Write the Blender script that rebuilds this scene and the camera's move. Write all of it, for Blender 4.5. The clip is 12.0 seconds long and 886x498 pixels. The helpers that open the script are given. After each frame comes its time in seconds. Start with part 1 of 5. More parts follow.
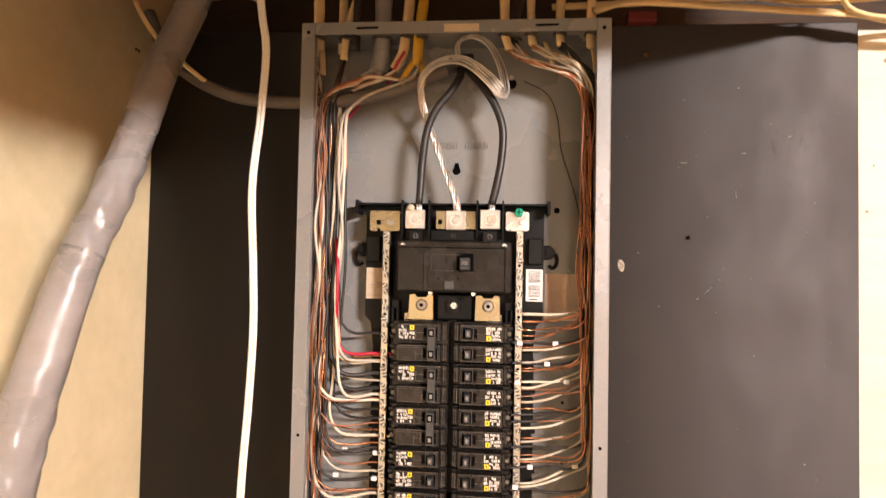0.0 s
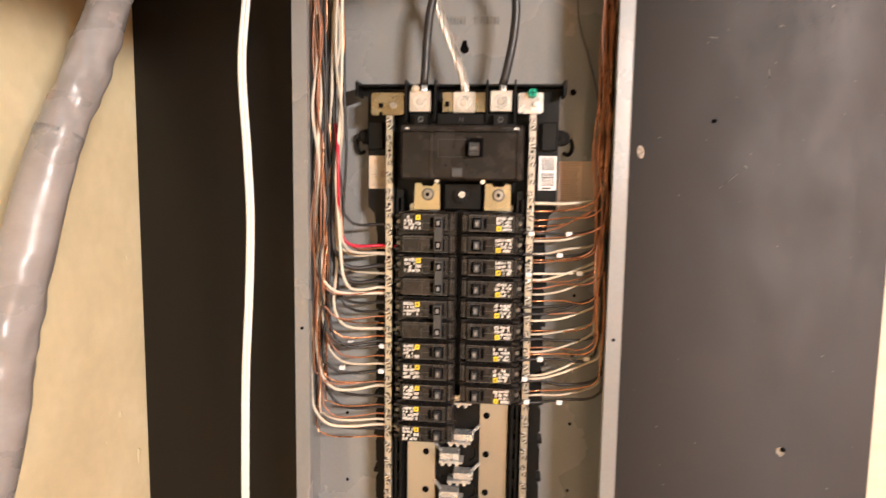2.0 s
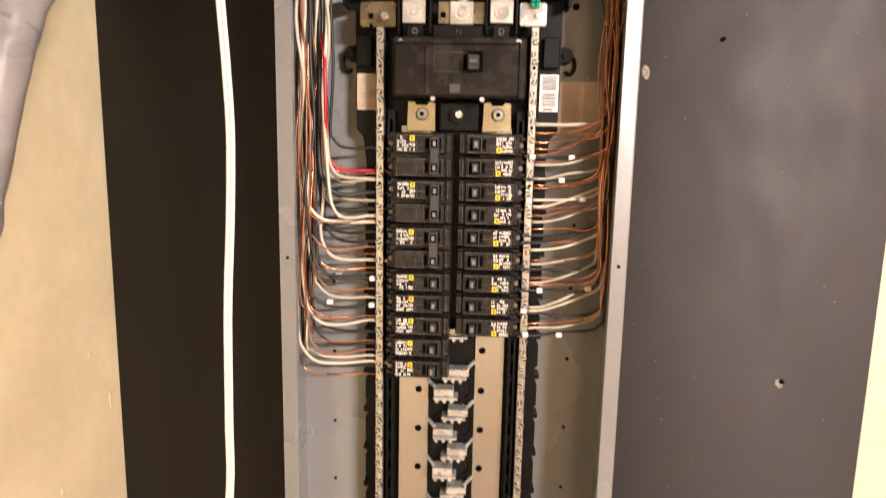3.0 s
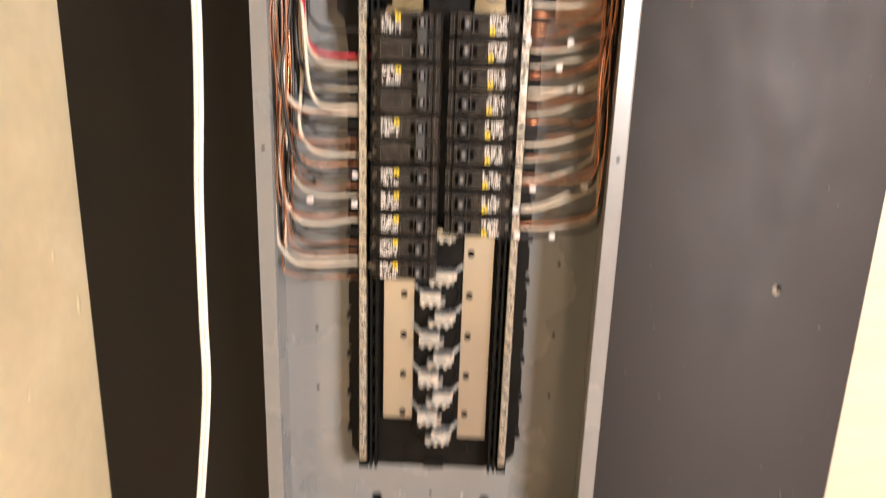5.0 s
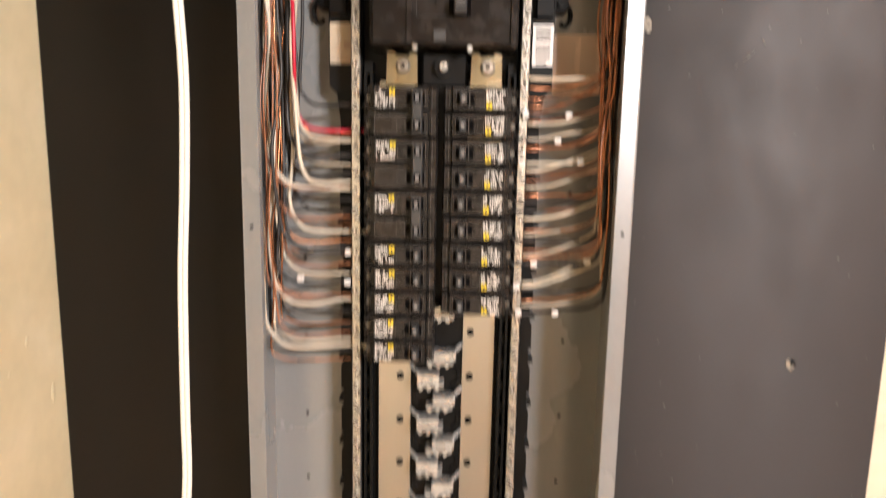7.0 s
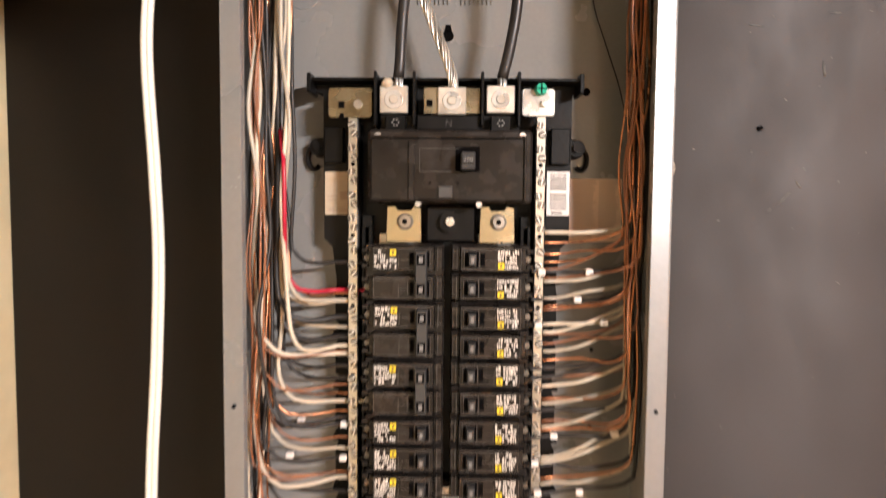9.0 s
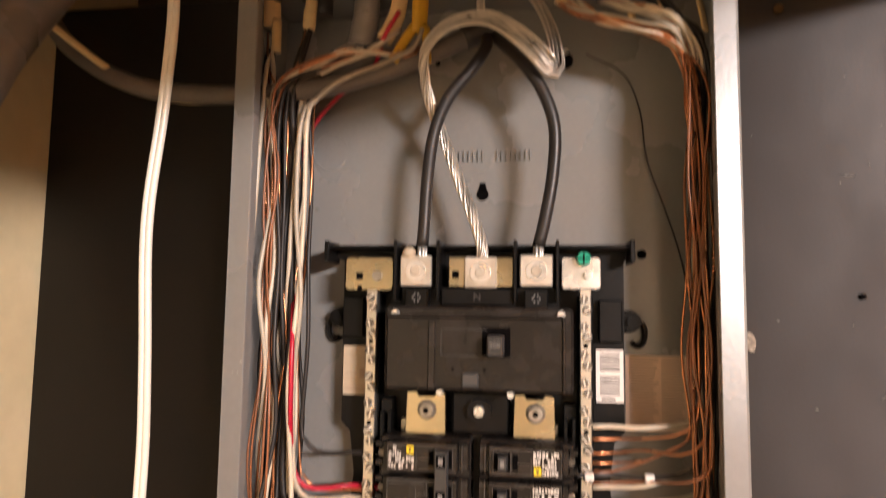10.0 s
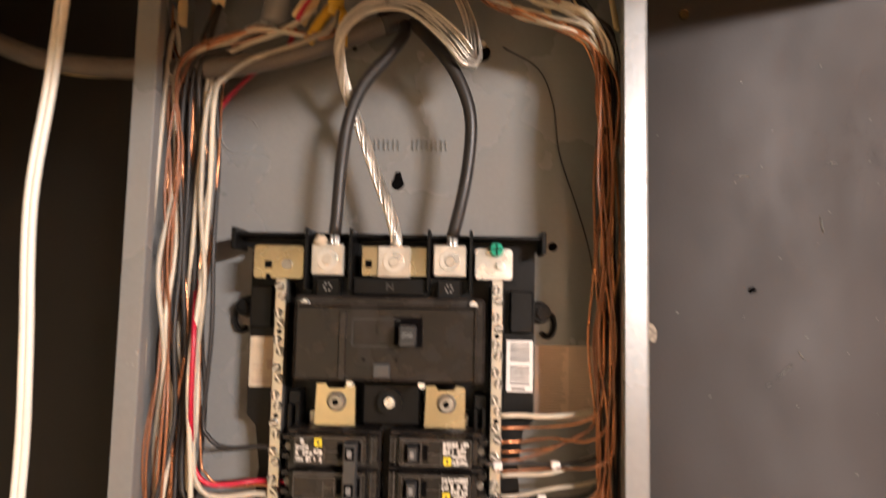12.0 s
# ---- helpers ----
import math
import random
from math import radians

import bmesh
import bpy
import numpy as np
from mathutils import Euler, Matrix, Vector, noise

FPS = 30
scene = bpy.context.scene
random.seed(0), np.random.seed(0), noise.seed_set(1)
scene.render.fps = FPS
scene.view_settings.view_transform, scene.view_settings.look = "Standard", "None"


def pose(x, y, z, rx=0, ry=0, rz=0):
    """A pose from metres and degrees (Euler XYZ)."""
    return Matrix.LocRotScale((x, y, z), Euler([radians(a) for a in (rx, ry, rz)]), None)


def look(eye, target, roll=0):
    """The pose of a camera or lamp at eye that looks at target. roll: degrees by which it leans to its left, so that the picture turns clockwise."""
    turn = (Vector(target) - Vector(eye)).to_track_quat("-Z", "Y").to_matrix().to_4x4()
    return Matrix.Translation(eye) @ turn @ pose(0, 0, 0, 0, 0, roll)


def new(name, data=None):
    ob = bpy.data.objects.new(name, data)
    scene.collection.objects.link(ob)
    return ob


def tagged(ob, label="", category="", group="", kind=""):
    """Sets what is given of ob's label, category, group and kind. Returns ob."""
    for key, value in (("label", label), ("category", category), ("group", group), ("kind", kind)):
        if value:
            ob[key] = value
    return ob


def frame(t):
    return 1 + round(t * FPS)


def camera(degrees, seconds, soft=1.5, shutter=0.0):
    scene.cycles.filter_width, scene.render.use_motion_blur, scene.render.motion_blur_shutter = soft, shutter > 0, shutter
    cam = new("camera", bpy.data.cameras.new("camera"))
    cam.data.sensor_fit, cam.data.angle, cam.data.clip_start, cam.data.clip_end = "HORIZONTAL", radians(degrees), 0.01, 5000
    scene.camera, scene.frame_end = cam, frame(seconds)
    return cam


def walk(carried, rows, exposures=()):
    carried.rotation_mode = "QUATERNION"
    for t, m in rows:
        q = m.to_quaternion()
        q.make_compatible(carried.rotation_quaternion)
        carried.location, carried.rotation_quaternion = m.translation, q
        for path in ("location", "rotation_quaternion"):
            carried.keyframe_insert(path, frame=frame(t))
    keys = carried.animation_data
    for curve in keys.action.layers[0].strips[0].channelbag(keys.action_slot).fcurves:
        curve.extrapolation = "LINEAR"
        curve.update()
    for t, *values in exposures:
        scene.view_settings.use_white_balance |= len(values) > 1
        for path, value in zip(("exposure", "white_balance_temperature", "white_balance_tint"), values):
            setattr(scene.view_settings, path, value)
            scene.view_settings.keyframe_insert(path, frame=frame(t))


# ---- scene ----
cam = camera(69.7, 12.0, soft=1.25, shutter=0.65)
PATH = [
    (0, (0.062, -0.823, 1.558), (-0.127, 1.167, 1.627), 1.1),
    (0.5, (0.079, -0.807, 1.555), (-0.123, 1.182, 1.553), 0.8),
    (1, (0.075, -0.8, 1.541), (-0.119, 1.191, 1.504), 1.0),
    (1.5, (0.085, -0.804, 1.546), (-0.108, 1.184, 1.428), 1.3),
    (2, (0.056, -0.781, 1.533), (-0.144, 1.197, 1.317), 0.8),
    (2.5, (0.011, -0.756, 1.516), (-0.086, 1.227, 1.277), 0.9),
    (3, (0.022, -0.746, 1.483), (-0.071, 1.226, 1.164), 1.1),
    (3.2, (0.023, -0.759, 1.485), (-0.07, 1.205, 1.121), 1.5),
    (4.8, (0.023, -0.722, 1.433), (-0.029, 1.244, 1.072), 0.7),
    (5, (0.019, -0.716, 1.425), (-0.021, 1.223, 0.938), 1.8),
    (5.5, (0.033, -0.717, 1.371), (-0.02, 1.158, 0.675), 0.7),
    (6, (0.034, -0.722, 1.337), (-0.033, 1.135, 0.598), 1.0),
    (6.5, (0.026, -0.715, 1.361), (-0.01, 1.205, 0.801), 1.3),
    (7, (0.012, -0.682, 1.439), (-0.007, 1.294, 1.129), 1.1),
    (7.2, (0.004, -0.657, 1.487), (0.0, 1.316, 1.158), 0.9),
    (8.8, (-0.009, -0.628, 1.512), (0.004, 1.366, 1.354), 0.3),
    (9, (0.005, -0.606, 1.526), (-0.022, 1.39, 1.406), 0.5),
    (9.5, (0.041, -0.539, 1.55), (-0.169, 1.45, 1.534), 0.6),
    (10, (0.051, -0.534, 1.594), (-0.262, 1.434, 1.772), 0.8),
    (10.5, (0.058, -0.542, 1.603), (-0.259, 1.41, 1.902), 0.8),
    (11, (0.053, -0.539, 1.614), (-0.193, 1.423, 1.919), 0.9),
    (11.5, (0.051, -0.53, 1.614), (-0.115, 1.444, 1.884), 1.1),
    (12, (0.053, -0.528, 1.591), (-0.001, 1.464, 1.755), 1.2),
]
walk(cam, [(t, look(eye, target, roll)) for t, eye, target, roll in PATH],
     exposures=[(0.0, -0.36, 6500, 12), (1.5, -0.36, 6400, 10), (2.0, -0.46, 6350, 8), (3.0, -0.46, 6300, 8), (5.0, -0.42, 5950, 5), (6.0, -0.64, 5700, 1), (7.2, -0.54, 6000, 6),
                (9.0, -0.58, 6200, 9), (9.5, -0.72, 6300, 10), (10.2, -0.80, 6650, 14), (11.4, -0.70, 6650, 13), (12.0, -0.76, 6450, 10)])

# ---- light: one fluorescent tube between the joists, to the right of the panel ----
LAMP = (1.45, -2.2, 2.085)
tube_light = bpy.data.lights.new("tube_light", "AREA")
tube_light.shape, tube_light.size, tube_light.size_y = "RECTANGLE", 0.62, 0.05
tube_light.energy, tube_light.color = 180, (1.0, 0.915, 0.885)
tube_lamp = new("tube_light", tube_light)
tube_lamp.matrix_basis = look(LAMP, (LAMP[0] - 1.0, LAMP[1] + 0.45, LAMP[2] - 0.55))
tube_back = bpy.data.lights.new("tube_light_back", "AREA")   # added second lamp for the tube's other side, to raise the room's bounce
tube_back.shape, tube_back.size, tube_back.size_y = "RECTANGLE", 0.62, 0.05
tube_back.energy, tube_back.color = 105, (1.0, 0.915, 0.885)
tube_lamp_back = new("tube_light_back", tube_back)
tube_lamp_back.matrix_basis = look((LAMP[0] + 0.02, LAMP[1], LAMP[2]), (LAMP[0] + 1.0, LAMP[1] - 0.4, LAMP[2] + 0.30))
world = bpy.data.worlds.new("world")
scene.world = world
world.use_nodes = True
world.node_tree.nodes["Background"].inputs["Color"].default_value = (1.0, 0.85, 0.7, 1)
world.node_tree.nodes["Background"].inputs["Strength"].default_value = 0.006


# ---- materials ----
def mat(name, color, rough=0.5, metal=0.0, var=0.12, scale=30.0, fine=400.0, bump=0.05, stretch=(1, 1, 1),
        dirt=None, dirt_amount=0.0, dirt_scale=12.0, per_object=0.0, spec=0.5, rough_var=0.1, clear=0.0, lumps=0.0, lump_scale=20.0, tint=(1.0, 1.0, 1.0)):
    """Surface with a large and a fine variation of colour, uneven gloss and a slight relief."""
    m = bpy.data.materials.new(name)
    m.use_nodes = True
    n, l = m.node_tree.nodes, m.node_tree.links
    b = n["Principled BSDF"]
    b.inputs["Metallic"].default_value = metal
    b.inputs["Specular IOR Level"].default_value = spec
    b.inputs["Specular Tint"].default_value = (*tint, 1)
    tc = n.new("ShaderNodeTexCoord")
    mp = n.new("ShaderNodeMapping")
    mp.inputs["Scale"].default_value = stretch
    l.new(tc.outputs["Object"], mp.inputs["Vector"])
    big, small = n.new("ShaderNodeTexNoise"), n.new("ShaderNodeTexNoise")
    big.inputs["Scale"].default_value, small.inputs["Scale"].default_value = scale, fine
    big.inputs["Detail"].default_value, small.inputs["Detail"].default_value = 5, 3
    for t in (big, small):
        l.new(mp.outputs["Vector"], t.inputs["Vector"])
    ramp = n.new("ShaderNodeMapRange")
    ramp.inputs["From Min"].default_value, ramp.inputs["From Max"].default_value = 0.3, 0.7
    ramp.inputs["To Min"].default_value, ramp.inputs["To Max"].default_value = 1 - var, 1 + var
    l.new(big.outputs["Fac"], ramp.inputs["Value"])
    ramp2 = n.new("ShaderNodeMapRange")
    ramp2.inputs["From Min"].default_value, ramp2.inputs["From Max"].default_value = 0.3, 0.7
    ramp2.inputs["To Min"].default_value, ramp2.inputs["To Max"].default_value = 1 - var / 2, 1 + var / 2
    l.new(small.outputs["Fac"], ramp2.inputs["Value"])
    mul = n.new("ShaderNodeMath")
    mul.operation = "MULTIPLY"
    l.new(ramp.outputs["Result"], mul.inputs[0])
    l.new(ramp2.outputs["Result"], mul.inputs[1])
    value = mul.outputs["Value"]
    if per_object:
        info = n.new("ShaderNodeObjectInfo")
        r3 = n.new("ShaderNodeMapRange")
        r3.inputs["To Min"].default_value, r3.inputs["To Max"].default_value = 1 - per_object, 1 + per_object
        l.new(info.outputs["Random"], r3.inputs["Value"])
        m2 = n.new("ShaderNodeMath")
        m2.operation = "MULTIPLY"
        l.new(value, m2.inputs[0])
        l.new(r3.outputs["Result"], m2.inputs[1])
        value = m2.outputs["Value"]
    scale_node = n.new("ShaderNodeVectorMath")
    scale_node.operation = "SCALE"
    scale_node.inputs[0].default_value = color
    l.new(value, scale_node.inputs["Scale"])
    out = scale_node.outputs["Vector"]
    if dirt:
        dn = n.new("ShaderNodeTexNoise")
        dn.inputs["Scale"].default_value, dn.inputs["Detail"].default_value, dn.inputs["Roughness"].default_value = dirt_scale, 8, 0.65
        l.new(mp.outputs["Vector"], dn.inputs["Vector"])
        dr = n.new("ShaderNodeMapRange")
        dr.inputs["From Min"].default_value, dr.inputs["From Max"].default_value = 0.52, 0.75
        dr.inputs["To Min"].default_value, dr.inputs["To Max"].default_value = 0, dirt_amount
        l.new(dn.outputs["Fac"], dr.inputs["Value"])
        mx = n.new("ShaderNodeMix")
        mx.data_type = "RGBA"
        l.new(dr.outputs["Result"], mx.inputs["Factor"])
        l.new(out, mx.inputs["A"])
        mx.inputs["B"].default_value = (*dirt, 1)
        out = mx.outputs["Result"]
    l.new(out, b.inputs["Base Color"])
    rr = n.new("ShaderNodeMapRange")
    rr.inputs["From Min"].default_value, rr.inputs["From Max"].default_value = 0.3, 0.7
    rr.inputs["To Min"].default_value, rr.inputs["To Max"].default_value = max(0.05, rough - rough_var), min(1, rough + rough_var)
    l.new(big.outputs["Fac"], rr.inputs["Value"])
    l.new(rr.outputs["Result"], b.inputs["Roughness"])
    if clear:
        b.inputs["Coat Weight"].default_value, b.inputs["Coat Roughness"].default_value = clear, 0.15
    if bump:
        bp = n.new("ShaderNodeBump")
        bp.inputs["Strength"].default_value, bp.inputs["Distance"].default_value = bump, 0.002
        l.new(small.outputs["Fac"], bp.inputs["Height"])
        l.new(bp.outputs["Normal"], b.inputs["Normal"])
        if lumps:
            ln = n.new("ShaderNodeTexNoise")
            ln.inputs["Scale"].default_value, ln.inputs["Detail"].default_value = lump_scale, 2
            l.new(mp.outputs["Vector"], ln.inputs["Vector"])
            b2 = n.new("ShaderNodeBump")
            b2.inputs["Strength"].default_value, b2.inputs["Distance"].default_value = lumps, 0.02
            l.new(ln.outputs["Fac"], b2.inputs["Height"])
            l.new(b2.outputs["Normal"], bp.inputs["Normal"])
    return m


BLACK_PAINT = mat("black_board_paint", (0.0036, 0.0027, 0.0022), 0.56, scale=11, fine=260, var=0.3, bump=0.035, stretch=(1.4, 1, 0.8),
                  dirt=(0.006, 0.005, 0.005), dirt_amount=0.6, dirt_scale=6, spec=0.51, rough_var=0.045, tint=(1.0, 0.93, 0.90))
# paint rolled on sideways and rolled sheet spread their sheen up and down
def rolled(material, amount):
    bsdf = material.node_tree.nodes["Principled BSDF"]
    bsdf.inputs["Anisotropic"].default_value = amount
    along = material.node_tree.nodes.new("ShaderNodeCombineXYZ")
    along.inputs["Z"].default_value = 1.0
    material.node_tree.links.new(along.outputs["Vector"], bsdf.inputs["Tangent"])
rolled(BLACK_PAINT, 0.8)
RUBBED = mat("rubbed_black_paint", (0.0030, 0.0024, 0.0022), 0.66, scale=40, var=0.3, spec=0.22)
KNOT = mat("brown_knot", (0.30, 0.19, 0.10), 0.7, var=0.3, scale=200)
SCRATCH = mat("pale_scratch", (0.13, 0.12, 0.105), 0.7, var=0.4, scale=300)
CHIP = mat("bare_plywood_chip", (0.26, 0.22, 0.17), 0.7, var=0.5, scale=300)
TAN_PAINT = mat("tan_wall_paint", (0.62, 0.525, 0.325), 0.75, scale=6, fine=60, var=0.07, bump=0.22, lumps=0.12, lump_scale=14, dirt=(0.72, 0.62, 0.44), dirt_amount=0.4)
PALE_WOOD = mat("pale_plywood", (0.68, 0.61, 0.47), 0.6, scale=8, fine=60, var=0.08, bump=0.12, stretch=(0.4, 1, 3), dirt=(0.60, 0.46, 0.28), dirt_amount=0.3)
# Room surfaces out of view, coloured to bounce warm light into the shadows
BOUNCE_PANELLING = mat("brown_bounce_panelling", (0.46, 0.25, 0.085), 0.6, scale=6, fine=80, var=0.2, stretch=(3, 3, 0.3), bump=0.1)
BOUNCE_WOOD = mat("orange_brown_bounce_wood", (0.52, 0.25, 0.07), 0.7, scale=10, fine=120, var=0.2, stretch=(0.3, 1, 3), bump=0.2)
# Near-black brown: the shade of the joist space is put into this wood
OLD_SHADED_WOOD = mat("old_shaded_joist_wood", (0.040, 0.022, 0.011), 0.8, scale=12, fine=120, var=0.3, stretch=(0.3, 1, 3), bump=0.3)
CONCRETE = mat("concrete_floor", (0.19, 0.145, 0.10), 0.85, scale=5, fine=80, var=0.15, bump=0.3)
STEEL = mat("grey_enamel_steel", (0.222, 0.220, 0.212), 0.27, scale=7, fine=250, var=0.06, bump=0.04, dirt=(0.20, 0.185, 0.165), dirt_amount=0.10, dirt_scale=9, spec=0.85, rough_var=0.03)
rolled(STEEL, 0.7)
# Holes and slots are raised pieces, their inner shade put into this black
HOLE_SHADE = mat("hole_shade", (0.003, 0.0025, 0.0025), 0.9, var=0.05, spec=0.05)
PLASTIC = mat("black_moulded_plastic", (0.005, 0.0045, 0.0042), 0.40, scale=40, var=0.2, bump=0.08, per_object=0.1, spec=0.18)
PLASTIC2 = mat("dark_brown_breaker_case", (0.0205, 0.0165, 0.0140), 0.27, scale=60, fine=700, var=0.15, bump=0.05, per_object=0.2, dirt=(0.042, 0.037, 0.033), dirt_amount=0.35, dirt_scale=60, spec=0.28)
# Paler grey puts edge highlights as well as wear on the breakers' ridges
WORN_LIT_EDGE = mat("worn_lit_grey_plastic_edge", (0.060, 0.052, 0.046), 0.42, scale=120, var=0.4, per_object=0.3, spec=0.4)
HANDLE_GREY = mat("dark_grey_toggle", (0.046, 0.044, 0.043), 0.40, per_object=0.15)
FACE_GREY = mat("worn_pale_print", (0.21, 0.20, 0.19), 0.6)
PRINT_WHITE = mat("white_print", (0.60, 0.56, 0.51), 0.6, var=0.3, scale=300)
PRINT_YELLOW = mat("yellow_print", (0.78, 0.58, 0.02), 0.55)
TIN = mat("tinned_busbar", (0.60, 0.575, 0.52), 0.32, metal=0.93, scale=9, fine=500, var=0.03, stretch=(1, 1, 0.6), bump=0.02, rough_var=0.04)
BRASSY = mat("yellowish_plated_steel", (0.50, 0.44, 0.31), 0.24, metal=1.0, scale=30, fine=500, var=0.1, bump=0.03)
# Duller than ALU: the shade on the neutral loop is put into the strands
STRAND = mat("shaded_aluminium_strand", (0.66, 0.61, 0.54), 0.36, metal=0.75, scale=60, fine=600, var=0.2, bump=0.05, per_object=0.25)
ALU = mat("bright_aluminium", (0.74, 0.72, 0.68), 0.28, metal=0.7, scale=60, fine=600, var=0.12, bump=0.05)
LUG = mat("lug_aluminium", (0.62, 0.575, 0.50), 0.38, metal=0.65, scale=50, fine=500, var=0.1, bump=0.04)
# Darker zinc puts shade into connectors, screw slots and bores; also dull washers
OLD_SHADED_ZINC = mat("dull_shaded_zinc", (0.17, 0.15, 0.125), 0.5, metal=0.8, scale=90, var=0.25, bump=0.15)
ZINC = mat("zinc_casting", (0.40, 0.37, 0.33), 0.36, metal=0.95, scale=90, fine=700, var=0.2, bump=0.12)
GREEN = mat("green_screw", (0.005, 0.28, 0.17), 0.3, metal=0.3)
COPPER = mat("bare_copper", (0.54, 0.235, 0.115), 0.30, metal=0.9, scale=40, var=0.25, per_object=0.25, bump=0.03)
WIRE_WHITE = mat("white_wire_jacket", (0.54, 0.465, 0.36), 0.40, scale=30, var=0.10, per_object=0.22, bump=0.02)
WIRE_BLACK = mat("black_wire_jacket", (0.022, 0.0180, 0.0160), 0.48, scale=30, var=0.15, bump=0.02)
WIRE_RED = mat("red_wire_jacket", (0.46, 0.010, 0.035), 0.38, scale=30, var=0.1)
WIRE_ORANGE = mat("orange_brown_wire_jacket", (0.27, 0.105, 0.048), 0.32, scale=30, var=0.15, per_object=0.2)
CABLE_CREAM = mat("cream_cable_jacket", (0.70, 0.52, 0.27), 0.5, scale=14, fine=200, var=0.14, per_object=0.08, bump=0.06, dirt=(0.42, 0.30, 0.16), dirt_amount=0.5, dirt_scale=25)
CABLE_YELLOW = mat("yellow_cable_jacket", (0.62, 0.36, 0.03), 0.45, scale=20, var=0.12)
CORD_WHITE = mat("white_cord_jacket", (0.82, 0.78, 0.68), 0.36, scale=20, fine=300, var=0.05, bump=0.02)
PVC = mat("grey_vinyl_tape", (0.262, 0.240, 0.228), 0.34, scale=14, fine=70, var=0.12, bump=0.15, lumps=0.45, lump_scale=13, dirt=(0.17, 0.14, 0.12), dirt_amount=0.5, dirt_scale=16, stretch=(0.8, 0.8, 1.3))
PVC_DARK = mat("stained_tape_edge", (0.255, 0.232, 0.218), 0.45, scale=60, var=0.3, bump=0.3, dirt=(0.10, 0.075, 0.055), dirt_amount=0.8, dirt_scale=60)
SE_GREY = mat("grey_service_jacket", (0.13, 0.11, 0.095), 0.6, scale=30, var=0.15, bump=0.1)
LABEL_CREAM = mat("cream_paper_label", (0.52, 0.42, 0.30), 0.6, scale=60, var=0.08)
LABEL_TAN = mat("aged_tan_label", (0.72, 0.54, 0.42), 0.55, scale=30, var=0.1)
LABEL_WHITE = mat("white_label", (0.78, 0.74, 0.70), 0.5, var=0.04)
INK = mat("dark_ink", (0.03, 0.025, 0.022), 0.6)
INK_FAINT = mat("faint_brown_ink", (0.42, 0.31, 0.23), 0.6)
RED_PLASTIC = mat("dull_red_paint", (0.12, 0.012, 0.010), 0.6, scale=60)
MASK_TAPE = mat("masking_tape", (0.55, 0.43, 0.29), 0.6, scale=40, var=0.1, bump=0.1)


# ---- mesh helpers ----
def box(bm, x0, x1, y0, y1, z0, z1, bevel=0.0, seg=1):
    g = bmesh.ops.create_cube(bm, size=1)
    for v in g["verts"]:
        v.co = Vector(((x0 + x1) / 2 + v.co.x * (x1 - x0), (y0 + y1) / 2 + v.co.y * (y1 - y0), (z0 + z1) / 2 + v.co.z * (z1 - z0)))
    if bevel:
        edges = list({e for v in g["verts"] for e in v.link_edges})
        bmesh.ops.bevel(bm, geom=edges, offset=bevel, segments=seg, affect="EDGES", profile=0.5)
    return bm


def cyl(bm, c, r, depth, axis="y", seg=16, r2=None, m=None):
    turn = {"y": pose(0, 0, 0, 90), "x": pose(0, 0, 0, 0, 90), "z": Matrix.Identity(4)}[axis]
    g = bmesh.ops.create_cone(bm, cap_ends=True, segments=seg, radius1=r, radius2=r if r2 is None else r2, depth=depth,
                              matrix=(m or Matrix.Identity(4)) @ Matrix.Translation(c) @ turn)
    return g["verts"]


def prism(bm, outline, y0, y1, bevel=0.0):
    """Extrudes an outline in x and z from y0 to y1 (y0 is the front)."""
    front = [bm.verts.new((x, y0, z)) for x, z in outline]
    back = [bm.verts.new((x, y1, z)) for x, z in outline]
    n = len(outline)
    faces = [bm.faces.new(front), bm.faces.new(back[::-1])]
    for i in range(n):
        faces.append(bm.faces.new((front[i], back[i], back[(i + 1) % n], front[(i + 1) % n])))
    bmesh.ops.recalc_face_normals(bm, faces=faces)
    if bevel:
        edges = [e for e in faces[0].edges]
        bmesh.ops.bevel(bm, geom=edges, offset=bevel, segments=1, affect="EDGES", profile=0.5)
    return bm


def round_rect(x0, x1, z0, z1, r, n=4):
    pts = []
    for cx, cz, a in ((x1 - r, z1 - r, 0), (x0 + r, z1 - r, 90), (x0 + r, z0 + r, 180), (x1 - r, z0 + r, 270)):
        for k in range(n + 1):
            t = radians(a + 90 * k / n)
            pts.append((cx + r * math.cos(t), cz + r * math.sin(t)))
    return pts


def finish(name, bm, material, smooth=False):
    me = bpy.data.meshes.new(name)
    bm.to_mesh(me)
    bm.free()
    me.materials.append(material)
    if smooth:
        me.polygons.foreach_set("use_smooth", [True] * len(me.polygons))
    return new(name, me)


def part(name, bm, material, parent, label="", smooth=False):
    ob = finish(name, bm, material, smooth)
    ob.parent = parent
    if parent.type == "EMPTY":
        ob.matrix_parent_inverse = parent.matrix_basis.inverted()
    if label:
        ob["label"] = label
    return ob


def thing(name, x, y, z, label, category, group="", kind=""):
    ob = new(name)
    ob.empty_display_size = 0.02
    ob.matrix_basis = Matrix.Translation((x, y, z))
    return tagged(ob, label, category, group, kind)


def B(*a, **k):
    return box(bmesh.new(), *a, **k)


